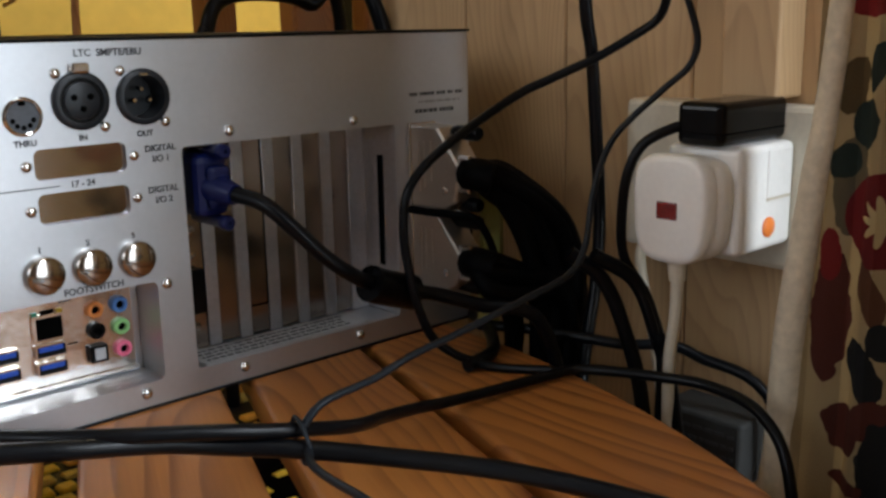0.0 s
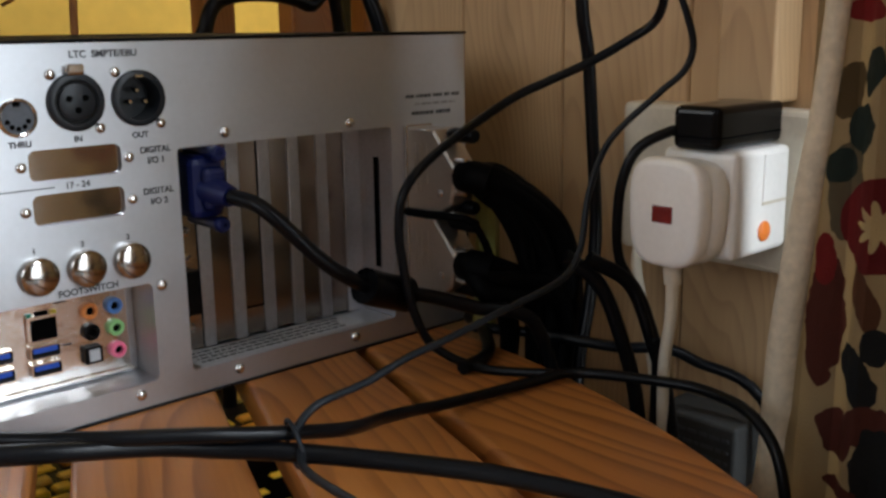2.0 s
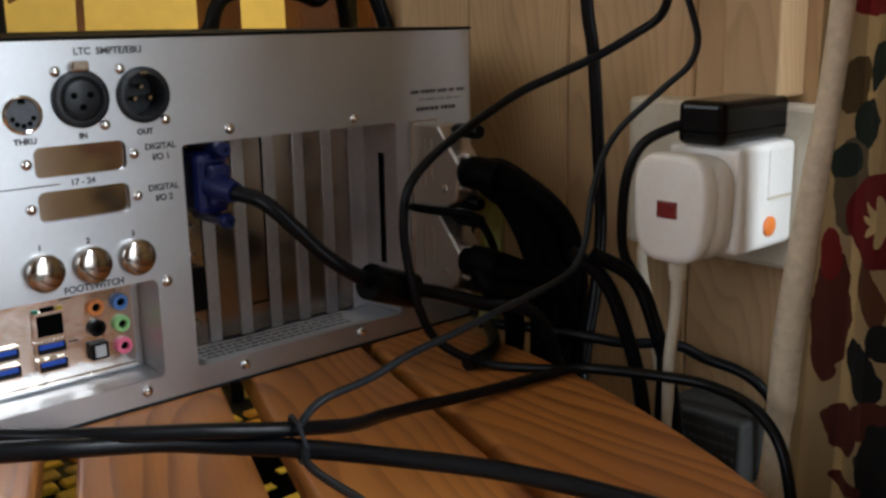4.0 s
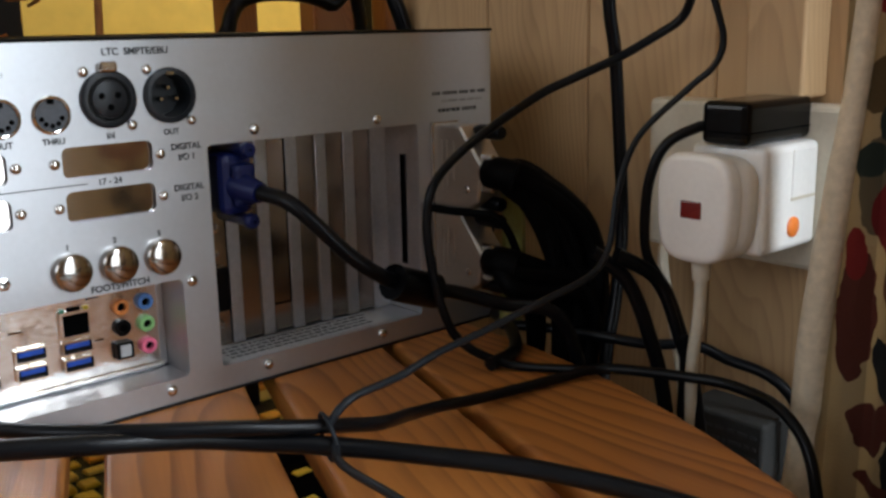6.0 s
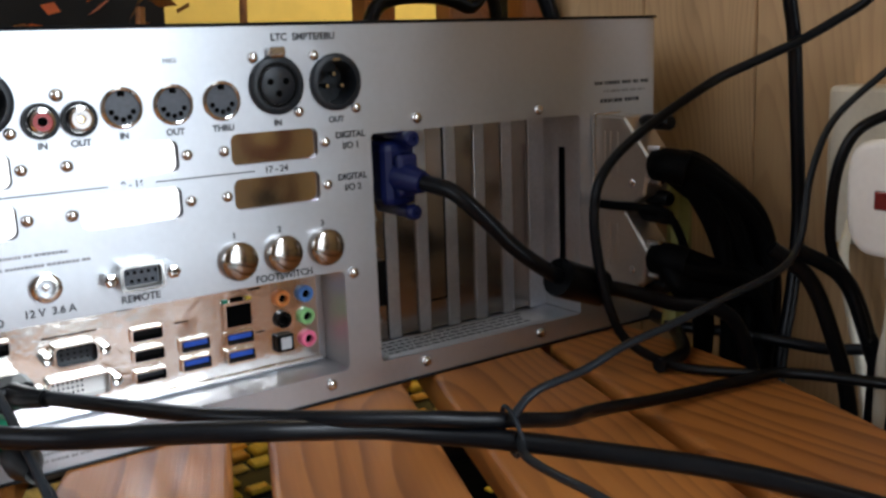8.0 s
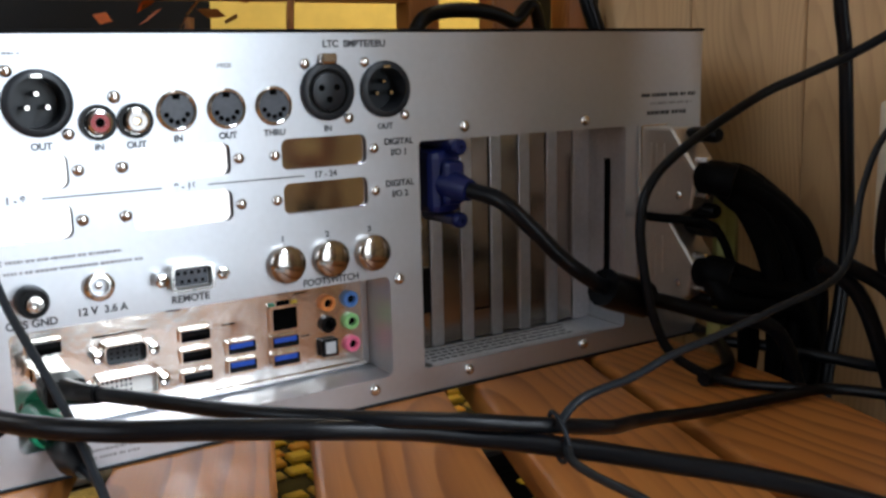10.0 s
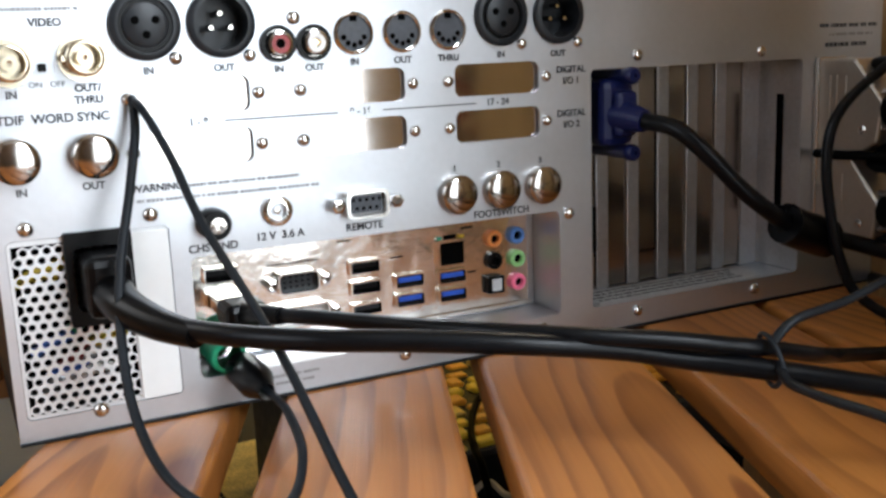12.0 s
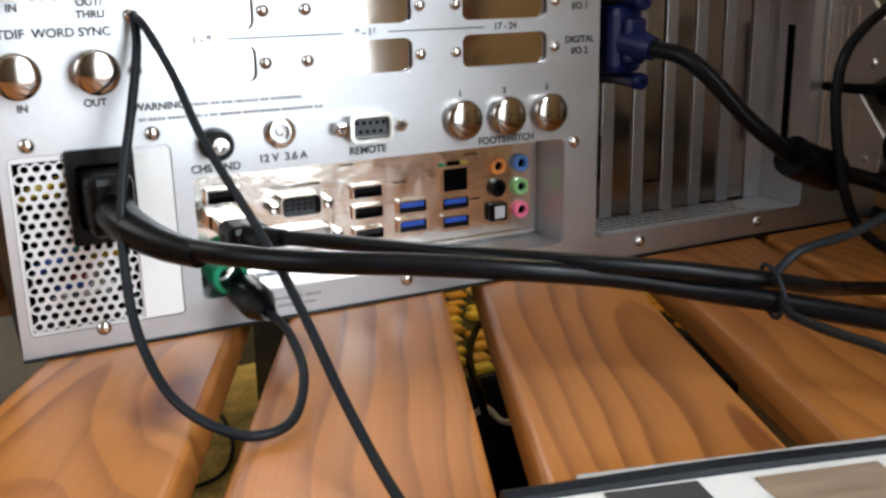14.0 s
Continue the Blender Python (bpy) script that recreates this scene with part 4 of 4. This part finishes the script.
part("lead", tube([(0.2815, -0.015, 0.0980), (0.2870, -0.030, 0.0945), (0.2960, -0.040, 0.0830), (0.3080, -0.046, 0.0690), (0.3200, -0.049, 0.0590), (0.3360, -0.047, 0.0500), (0.3550, -0.045, 0.0430), (0.3750, -0.047, 0.0375), (0.395, -0.060, 0.030), (0.42, -0.08, 0.02), (0.44, -0.085, -0.04)], 0.0038, 12), rubber, vgal)
part("ferrite", tube([(0.3330, -0.0475, 0.0512), (0.3400, -0.0468, 0.0482), (0.3560, -0.0450, 0.0425), (0.3620, -0.0452, 0.0405)], 0.0092, 14, 6), black_plastic, vgal, "moulded ferrite lump")

# two metal-hooded multiway plugs with their looms
def hood(z0, z1, seed):
    ob = thing("multiway_plug", "silver metal-hooded multiway plug with black loom", "plug", "multiway plugs")
    prof = [(0.0, z0), (0.0, z1), (-0.024, z1), (-0.041, z1 - 0.020), (-0.038, z0 + 0.006), (-0.028, z0)]
    bm = bmesh.new()
    f = bm.faces.new([bm.verts.new((0.4000, y, z)) for y, z in prof])
    geo = bmesh.ops.extrude_face_region(bm, geom=[f])
    bmesh.ops.translate(bm, verts=[v for v in geo["geom"] if isinstance(v, bmesh.types.BMVert)], vec=(0.0165, 0, 0))
    bmesh.ops.bevel(bm, geom=list(bm.edges), offset=0.0012, segments=2, affect="EDGES", profile=0.5)
    part("hood", bm, hood_metal, ob)
    for y, low in ((-0.0095, 0.010), (-0.0135, 0.012), (-0.0190, 0.016)):
        part("grip_rib", box(0.3994, 0.4003, y - 0.0005, y + 0.0005, z0 + low, z1 - 0.008, 0.0002), hood_metal, ob)
    part("side_screw", lathe([(0.0022, 0), (0.0022, 0.0006), (0.0012, 0.0010), (0, 0.0010)], 0, 0, 0, 10), chrome, ob).matrix_basis = Matrix.Translation((0.3999, -0.030, z0 + 0.012)) @ Matrix.Rotation(radians(-90), 4, "Z")
    part("mating_flange", box(0.3990, 0.4180, -0.0035, -0.0005, z0 - 0.001, z1 + 0.001, 0.0006), chrome, ob)
    for z in (z0 + 0.0040, z1 - 0.0030):
        part("thumbscrew", lathe([(0.0030, 0.026), (0.0036, 0.028), (0.0040, 0.030), (0.0040, 0.044), (0.0032, 0.0455), (0, 0.0455)], 0.4110, z, 0, 14), black_plastic, ob, smooth=True)
    part("clamp", box(0.4010, 0.4155, -0.0455, -0.0405, z1 - 0.031, z1 - 0.017, 0.002), chrome, ob)
    for z in (z1 - 0.0155, z1 - 0.0325):
        part("clamp_screw", lathe([(0.0018, 0.039), (0.0018, 0.0465), (0.0009, 0.0472), (0, 0.0472)], 0.4030, z, 0, 10), chrome, ob)
    part("loom_sleeve", tube([(0.4060, -0.043, z1 - 0.024), (0.4050, -0.050, z1 - 0.0235), (0.4095, -0.057, z1 - 0.0255)], 0.0088, 14, 6), loom_black, ob)
    return ob


hood(0.0745, 0.1200, 1)
hood(0.0290, 0.0720, 2)
rnd = random.Random(5)
# the loom strands: over the top in an arc, straight down, across from the lower plug, and a short drop
ARC = [(0.4060, -0.050, 0.0965), (0.4170, -0.055, 0.0925), (0.4376, -0.058, 0.0809), (0.4585, -0.060, 0.0641), (0.4669, -0.062, 0.0452), (0.4680, -0.064, 0.0188), (0.4635, -0.064, -0.0106), (0.458, -0.064, -0.05)]
FALL = [(0.4060, -0.050, 0.0956), (0.4180, -0.054, 0.0890), (0.4310, -0.058, 0.0700), (0.4400, -0.060, 0.0430), (0.4470, -0.057, 0.0119), (0.4475, -0.056, -0.0249)]
CROSS = [(0.4050, -0.050, 0.0475), (0.4130, -0.056, 0.0410), (0.4310, -0.060, 0.0362), (0.4519, -0.064, 0.0303), (0.4667, -0.064, 0.0090), (0.4636, -0.064, -0.0175), (0.458, -0.064, -0.05)]
MIDDLE = [(Vector(a) + Vector(b)) / 2 for a, b in zip(ARC[:5] + ARC[-1:], FALL)]
DROP = [(0.4050, -0.050, 0.0455), (0.4120, -0.056, 0.0362), (0.4240, -0.055, 0.0201), (0.4300, -0.052, 0.0030), (0.4310, -0.050, -0.0250)]
for base, count, wide, thick in ((ARC, 9, 0.0072, 0.0052), (FALL, 7, 0.0066, 0.0046), (MIDDLE, 7, 0.0070, 0.0050), (CROSS, 11, 0.0080, 0.0050), (DROP, 3, 0.0030, 0.0046)):
    for i in range(count):
        a, off = 2 * math.pi * i / count + rnd.uniform(-0.4, 0.4), wide * rnd.uniform(0.55, 1.0)
        pts = [Vector(q) + Vector((math.cos(a) * off, math.cos(a) * off * 0.5, math.sin(a) * off)) * (0.45 if k == 0 else 1.0 + 0.4 * math.sin(k * 1.3 + i)) for k, q in enumerate(base)]
        end = pts[-1]
        pts += [Vector((end.x + 0.004, end.y, -0.14)), Vector((end.x + rnd.uniform(-0.004, 0.012), end.y + rnd.uniform(-0.01, 0.01), FLOOR + 0.006))]
        cable("loom_cable", pts, thick * rnd.uniform(0.85, 1.15), "black loom cable dropping behind the table", loom_black)
cable("short_lead", [(0.3975, -0.004, 0.0735), (0.3978, -0.020, 0.0738), (0.3992, -0.036, 0.0745), (0.4060, -0.047, 0.0720), (0.414, -0.052, 0.055), (0.424, -0.052, 0.02), (0.432, -0.05, -0.03), (0.434, -0.05, FLOOR + 0.01)], 0.0022, "thin black lead between the two metal plugs", loom_black)
cable("hanging_mains_lead", [(0.452, -0.078, 0.62), (0.455, -0.076, 0.26), (0.459, -0.076, 0.186), (0.465, -0.076, 0.157), (0.470, -0.076, 0.112), (0.474, -0.076, 0.064), (0.468, -0.078, 0.026), (0.457, -0.080, -0.014), (0.45, -0.085, -0.06), (0.45, -0.09, -0.32)], 0.0036, "thick black lead hanging down in front of the wall")
cable("looped_lead", [(0.4694, -0.1140, 0.3702), (0.4764, -0.1140, 0.2121), (0.4773, -0.1140, 0.1929), (0.4792, -0.1120, 0.1823), (0.4797, -0.1060, 0.1734), (0.4742, -0.0960, 0.1658), (0.4604, -0.0830, 0.1551), (0.4400, -0.070, 0.1450), (0.4190, -0.062, 0.1360), (0.3780, -0.056, 0.1150), (0.3560, -0.054, 0.0980), (0.3510, -0.053, 0.0790), (0.3520, -0.055, 0.0560), (0.3560, -0.058, 0.0340), (0.3650, -0.062, 0.0160), (0.3840, -0.076, 0.0034), (0.404, -0.108, 0.0034)], 0.0024, "thin black lead looping down beside the unit")
cable("grey_lead", [(0.2220, -0.1490, 0.0390), (0.2320, -0.1500, 0.0468), (0.2540, -0.1500, 0.0495), (0.2730, -0.1500, 0.0540), (0.2960, -0.1500, 0.0570), (0.3270, -0.1500, 0.0620), (0.3600, -0.1500, 0.0680), (0.3730, -0.1490, 0.0790), (0.3820, -0.1460, 0.1020), (0.3930, -0.1480, 0.1240), (0.4049, -0.1640, 0.1442), (0.4086, -0.1740, 0.1539), (0.4090, -0.1780, 0.1641), (0.4057, -0.1770, 0.1762), (0.4013, -0.1740, 0.1899), (0.3967, -0.1720, 0.2033), (0.3848, -0.1720, 0.3325)], 0.0015, "thin grey lead rising from the cable tie", greyrub)
cable("grey_lead", [(0.2220, -0.1540, 0.0350), (0.2170, -0.162, 0.0335), (0.2140, -0.172, 0.0340), (0.2120, -0.185, 0.0350), (0.2090, -0.203, 0.0370), (0.206, -0.225, 0.036), (0.20, -0.26, 0.022), (0.20, -0.30, 0.004)], 0.0015, "thin grey lead trailing towards the table's near side", greyrub)
tie = cable("cable_tie", [(0.2225, -0.1440, 0.0380), (0.2215, -0.1470, 0.0435), (0.2205, -0.1530, 0.0420), (0.2205, -0.1570, 0.0350), (0.2210, -0.1535, 0.0285), (0.2225, -0.1470, 0.0310), (0.2227, -0.1442, 0.0370)], 0.0008, "grey plastic cable tie round two leads", greyrub, "cable tie")
ob = thing("upright_cable", "pale green flat lead beside the multiway plugs", "cable")
part("flat_lead", tube([(0.4320, -0.030, 0.004), (0.4330, -0.032, 0.05), (0.4340, -0.030, 0.095)], 0.0065, 8, 8), ribbon, ob)
cable("thick_lead", [(0.474, 0.03, 0.05), (0.46, 0.02, 0.004), (0.43, -0.03, 0.005), (0.40, -0.065, 0.005), (0.375, -0.072, 0.0045)], 0.0036, "black lead lying on the table beside the unit")
cable("black_lead", [(0.720, 0.44, 0.45), (0.715, 0.42, 0.26), (0.735, 0.40, 0.19), (0.75, 0.40, 0.10), (0.75, 0.42, FLOOR)], 0.006, "black lead hanging behind the unit")
cable("black_lead", [(0.53, 0.44, FLOOR), (0.525, 0.44, 0.12), (0.527, 0.44, 0.168), (0.545, 0.44, 0.200), (0.60, 0.44, 0.206), (0.65, 0.445, 0.196), (0.69, 0.445, 0.165), (0.70, 0.45, FLOOR)], 0.0075, "black lead arching over the back of the unit")
cable("wall_lead", [(0.405, 0.46, FLOOR), (0.41, 0.46, 0.15), (0.418, 0.46, 0.25), (0.43, 0.46, 0.5)], 0.0035, "thin brown lead rising up the yellow wall", pine_post)
cable("wall_lead", [(0.535, 0.155, 0.1), (0.515, 0.16, 0.17), (0.505, 0.17, 0.24), (0.50, 0.18, 0.5)], 0.006, "black lead running up beside the end of the boarded wall")
cable("wall_lead", [(0.522, 0.16, 0.1), (0.535, 0.16, 0.18), (0.53, 0.16, 0.26), (0.52, 0.16, 0.5)], 0.006, "black lead running up beside the end of the boarded wall")
cable("loose_cable", [(0.455, 0.400, -0.196), (0.411, 0.371, -0.170), (0.385, 0.345, -0.170), (0.358, 0.302, -0.170), (0.343, 0.268, -0.170), (0.333, 0.237, -0.175), (0.330, 0.21, -0.22), (0.335, 0.19, FLOOR + 0.004)], 0.0032, "black cord looping over the basket", loom_black)
cable("pale_cord", [(0.320, 0.33, FLOOR + 0.004), (0.335, 0.300, -0.25), (0.349, 0.268, -0.200), (0.3535, 0.242, -0.200), (0.359, 0.219, -0.200), (0.372, 0.18, -0.24), (0.38, 0.15, FLOOR + 0.004)], 0.0024, "pale cord lying under the table", cream_cord)
cable("mat_cord", [(0.205, 0.72, -0.3285), (0.226, 0.657, -0.3285), (0.227, 0.605, -0.3285), (0.218, 0.552, -0.3285), (0.193, 0.504, -0.3285), (0.149, 0.490, -0.3285), (0.06, 0.47, -0.3285)], 0.0022, "thin dark cord lying on the straw mat", greyrub)
cable("thin_lead", [(0.120, 0.06, -0.30), (0.105, -0.02, -0.33), (0.085, -0.10, -0.38), (0.03, -0.14, FLOOR + 0.013), (-0.05, -0.16, FLOOR + 0.013)], 0.0035, "thin black lead below the slats")

for dx, dy in ((0.0, 0.0), (0.010, -0.012)):
    cable("dropping_lead", [(0.420 + dx * 0.4, -0.100 + dy, 0.060), (0.432 + dx, -0.112 + dy, 0.046), (0.440 + dx, -0.120 + dy, 0.020), (0.446 + dx, -0.128 + dy, -0.02), (0.450 + dx, -0.130 + dy, -0.09), (0.452 + dx, -0.125 + dy, FLOOR + 0.02)], 0.0040, "black lead dropping off the table's edge")
cable("skirting_lead", [(0.424, -0.030, 0.006), (0.440, -0.060, 0.006), (0.462, -0.100, 0.002), (0.490, -0.130, -0.004), (0.505, -0.18, -0.05), (0.505, -0.2, -0.3)], 0.0030, "thin black lead running to the wall")

# ---------------------------------------------------------------- socket, adaptor and plugs on the wall
sock = tagged(new("wall_socket"), "cream surface-mounted wall socket box", "socket")
part("back_box", box(0.503, WX, -0.205, -0.0705, 0.0475, 0.1310, 0.003), cream_cord, sock)
adp = tagged(new("plug_adaptor"), "white block adaptor in the wall socket", "adaptor")
part("block", box(0.4530, 0.5030, -0.1745, -0.1335, 0.0630, 0.1150, 0.0035, segs=3), white_plastic, adp)
part("switch", lathe([(0.0050, 0.0), (0.0050, 0.0010), (0.0042, 0.0016), (0, 0.0018)], 0.4800, 0.0745, -0.1744, 18), orange_p, adp, "round orange indicator", smooth=True)
part("shutter", box(0.4775, 0.4990, -0.1752, -0.1744, 0.0890, 0.1120, 0.0003), white_plastic, adp)
part("shutter_lip", box(0.4775, 0.4990, -0.1754, -0.1744, 0.0876, 0.0887), cream_cord, adp)
top_plug = tagged(new("flat_plug"), "flat glossy black plug on top of the white adaptor", "plug")
part("cover", box(0.4470, 0.5060, -0.1680, -0.1425, 0.1153, 0.1360, 0.0035, segs=4), gloss_black, top_plug)
part("cover_seam", box(0.4466, 0.5062, -0.1684, -0.1421, 0.1212, 0.1217), shade_black, top_plug)
part("lead", tube([(0.4520, -0.145, 0.1235), (0.4470, -0.141, 0.1230), (0.4380, -0.130, 0.1150), (0.4340, -0.1240, 0.0990), (0.4360, -0.120, 0.0760), (0.4400, -0.1190, 0.0580), (0.4430, -0.126, 0.0440), (0.4470, -0.134, 0.0180), (0.452, -0.135, -0.014), (0.46, -0.12, FLOOR + 0.05)], 0.0026, 10), rubber, top_plug)
plug = tagged(new("mains_plug"), "white three-pin plug with a red neon window", "plug")
bm = bmesh.new()
loops = []
def squircle(y, z, half_y, half_z, n=40, power=3.4):
    """A rounded outline, a little narrower towards the cord."""
    out = []
    for k in range(n):
        c, d = math.cos(2 * math.pi * k / n), math.sin(2 * math.pi * k / n)
        v = math.copysign(abs(d) ** (2 / power), d)
        out.append((y + half_y * (1 + 0.05 * v) * math.copysign(abs(c) ** (2 / power), c), z + half_z * v))
    return out


for x, half_y, half_z in ((0.4538, 0.0205, 0.0235), (0.4520, 0.0224, 0.0248), (0.4480, 0.0230, 0.0252), (0.4425, 0.0222, 0.0250), (0.4402, 0.0206, 0.0242), (0.4396, 0.0206, 0.0245), (0.4390, 0.0212, 0.0258), (0.4350, 0.0206, 0.0262), (0.4330, 0.0198, 0.0258), (0.4320, 0.0184, 0.0246), (0.4316, 0.0160, 0.0222)):
    loops.append([bm.verts.new((x, y, z)) for y, z in squircle(-0.1497, 0.0866 - (0.0006 if x > 0.44 else 0), half_y, half_z)])
for a, b in zip(loops[:-1], loops[1:]):
    for k in range(len(a)):
        bm.faces.new((a[k], a[(k + 1) % len(a)], b[(k + 1) % len(a)], b[k]))
bm.faces.new(loops[0]), bm.faces.new(loops[-1][::-1])
part("plug_body", bm, white_plastic, plug, smooth=True)
part("neon_window", box(0.4308, 0.4322, -0.1552, -0.1440, 0.0820, 0.0903, 0.0006), neon_red, plug, "dark red neon window")
part("strain_relief", tube([(0.4430, -0.1485, 0.0630), (0.4435, -0.1485, 0.0560), (0.4440, -0.1485, 0.0500)], 0.0050, 12, 6, taper=(1.0, 0.85)), cream_cord, plug)
part("lead", tube([(0.4440, -0.1485, 0.0520), (0.4455, -0.1468, 0.0300), (0.4480, -0.1425, 0.0050), (0.455, -0.138, -0.04), (0.462, -0.135, -0.12), (0.462, -0.135, FLOOR + 0.02)], 0.0031, 10), cream_cord, plug)
cable("white_lead", [(0.503, -0.088, 0.060), (0.492, -0.091, 0.043), (0.490, -0.0998, 0.0115), (0.488, -0.1095, -0.026), (0.486, -0.118, -0.10), (0.486, -0.12, FLOOR + 0.02)], 0.0030, "cream lead from the socket box down the wall", cream_cord)
lab = thing("rating_box", "grey box with a printed label low on the wall", "box")
part("box_body", box(0.490, WX, -0.160, -0.108, -0.075, -0.037, 0.002), dull_grey, lab)
rnd = random.Random(8)
bm = bmesh.new()
for row in range(5):
    y = -0.156
    while y < -0.118:
        w = rnd.uniform(0.002, 0.008)
        box(0.4895, 0.4900, y, y + w, -0.072 + row * 0.0065, -0.070 + row * 0.0065, bm=bm)
        y += w + 0.0015
part("print_line", bm, ink, lab)

# ---------------------------------------------------------------- curtain
def curtain_material():
    m = bpy.data.materials.new("printed_curtain")
    m.use_nodes = True
    nt = m.node_tree
    n, link = nt.nodes, nt.links.new
    p = n["Principled BSDF"]
    p.inputs["Roughness"].default_value = 0.9
    co = n.new("ShaderNodeTexCoord")
    ground = (0.42, 0.31, 0.16, 1)
    def calc(kind, a, b=None):
        q = n.new("ShaderNodeMath")
        q.operation = kind
        for k, v in enumerate((a, b)):
            if isinstance(v, (int, float)):
                q.inputs[k].default_value = v
            elif v is not None:
                link(v, q.inputs[k])
        return q.outputs[0]
    sep = n.new("ShaderNodeSeparateXYZ")
    link(co.outputs["Object"], sep.inputs[0])
    def layer(under, factor, colour):
        mx = n.new("ShaderNodeMix")
        mx.data_type = "RGBA"
        link(factor, mx.inputs["Factor"])
        if isinstance(under, tuple):
            mx.inputs["A"].default_value = under
        else:
            link(under, mx.inputs["A"])
        mx.inputs["B"].default_value = colour
        return mx.outputs["Result"]

    # the print repeats every 0.29 m down the cloth and every 0.13 m across it, each motif with a wavering edge
    wave = n.new("ShaderNodeTexNoise")
    wave.inputs["Scale"].default_value, wave.inputs["Detail"].default_value = 90, 2.0
    link(co.outputs["Object"], wave.inputs[0])
    waver = calc("MULTIPLY", calc("SUBTRACT", wave.outputs["Fac"], 0.5), 0.9)
    inks = {"olive": (0.11, 0.07, 0.025, 1), "green": (0.020, 0.030, 0.022, 1), "grey": (0.13, 0.10, 0.055, 1), "dark_red": (0.10, 0.022, 0.012, 1), "brown": (0.12, 0.045, 0.018, 1), "red": (0.20, 0.012, 0.010, 1), "black": (0.012, 0.012, 0.012, 1)}
    def wrapped(axis, centre, period):
        return calc("SUBTRACT", calc("FLOORED_MODULO", calc("ADD", axis, period / 2 - centre), period), period / 2)

    col = ground
    for ink_name, fy, fz, hy, hz, lean in (
            ("grey", -0.2241, 0.1014, 0.0073, 0.0182, 0), ("olive", -0.2212, 0.1439, 0.0056, 0.0112, 10), ("green", -0.2298, 0.1296, 0.0071, 0.0089, 0), ("green", -0.2345, 0.1530, 0.0050, 0.0091, 20),
            ("green", -0.2195, 0.1123, 0.0054, 0.0068, 30), ("dark_red", -0.2178, 0.0441, 0.0072, 0.0260, 0), ("brown", -0.2374, 0.0575, 0.0048, 0.0128, -25), ("black", -0.2361, 0.0221, 0.0063, 0.0143, -25),
            ("black", -0.2446, 0.0370, 0.0047, 0.0074, 0), ("dark_red", -0.2284, -0.0079, 0.0091, 0.0106, 30), ("dark_red", -0.2426, 0.0002, 0.0082, 0.0093, 0), ("black", -0.2467, -0.0192, 0.0072, 0.0172, 0),
            ("dark_red", -0.2317, -0.0325, 0.0081, 0.0038, 0), ("red", -0.2286, 0.1781, 0.0092, 0.0045, 0), ("red", -0.2159, 0.0701, 0.0041, 0.0101, 0)):
        dy, dz = wrapped(sep.outputs["Y"], fy, 0.13), wrapped(sep.outputs["Z"], fz, 0.29)
        c, d = math.cos(radians(lean)), math.sin(radians(lean))
        a1 = calc("ADD", calc("MULTIPLY", dy, c / hy / 1.2), calc("MULTIPLY", dz, d / hy / 1.2))
        a2 = calc("SUBTRACT", calc("MULTIPLY", dz, c / hz / 1.1), calc("MULTIPLY", dy, d / hz / 1.1))
        far = calc("ADD", calc("SQRT", calc("ADD", calc("MULTIPLY", a1, a1), calc("MULTIPLY", a2, a2))), waver)
        col = layer(col, calc("LESS_THAN", far, 1.0), inks[ink_name])
    dy, dz = wrapped(sep.outputs["Y"], -0.2420, 0.13), wrapped(sep.outputs["Z"], 0.0895, 0.29)
    far = calc("SQRT", calc("ADD", calc("MULTIPLY", dy, dy), calc("MULTIPLY", dz, dz)))
    petals = calc("ADD", calc("MULTIPLY", calc("COSINE", calc("MULTIPLY", calc("ARCTAN2", dz, dy), 9.0)), 0.0030), 0.0085)
    col = layer(col, calc("LESS_THAN", calc("ADD", far, calc("MULTIPLY", waver, 0.004)), 0.0205), (0.15, 0.009, 0.009, 1))
    col = layer(col, calc("LESS_THAN", far, petals), (0.52, 0.40, 0.20, 1))
    link(col, p.inputs["Base Color"])
    weave = n.new("ShaderNodeTexNoise")
    weave.inputs["Scale"].default_value = 900
    link(co.outputs["Object"], weave.inputs[0])
    b = n.new("ShaderNodeBump")
    b.inputs["Distance"].default_value = 0.0004
    link(weave.outputs["Fac"], b.inputs["Height"]), link(b.outputs[0], p.inputs["Normal"])
    return m


curtain = thing("curtain", "flower-printed curtain in cream, dark green and red, gathered at the wall", "curtain")
bm = bmesh.new()
grid = []
for i in range(61):
    s = i / 60
    y = -0.205 - 0.230 * s
    x = 0.455 - 0.115 * max(0.0, s - 0.25) / 0.75 + 0.005 * math.sin(s * 30) + 0.003 * math.sin(s * 71 + 1)
    grid.append([bm.verts.new((x + 0.004 * math.sin(z * 7 + s * 9), y, z)) for z in [FLOOR + 0.02 + k * 0.08 for k in range(20)]])
for a, b in zip(grid[:-1], grid[1:]):
    for k in range(19):
        bm.faces.new((a[k], b[k], b[k + 1], a[k + 1]))
bmesh.ops.solidify(bm, geom=list(bm.faces), thickness=0.0015)
part("cloth", bm, curtain_material(), curtain, smooth=True)
part("hem", tube([(0.462, -0.185, FLOOR + 0.02), (0.460, -0.194, -0.10), (0.462, -0.198, -0.03), (0.460, -0.200, 0.03), (0.462, -0.2060, 0.10), (0.461, -0.2140, 0.18), (0.461, -0.232, 0.5), (0.461, -0.245, 0.9)], 0.0046, 14, 8, taper=(2.3, 0.7)), hem_cloth, curtain, "rolled cream hem", smooth=True)
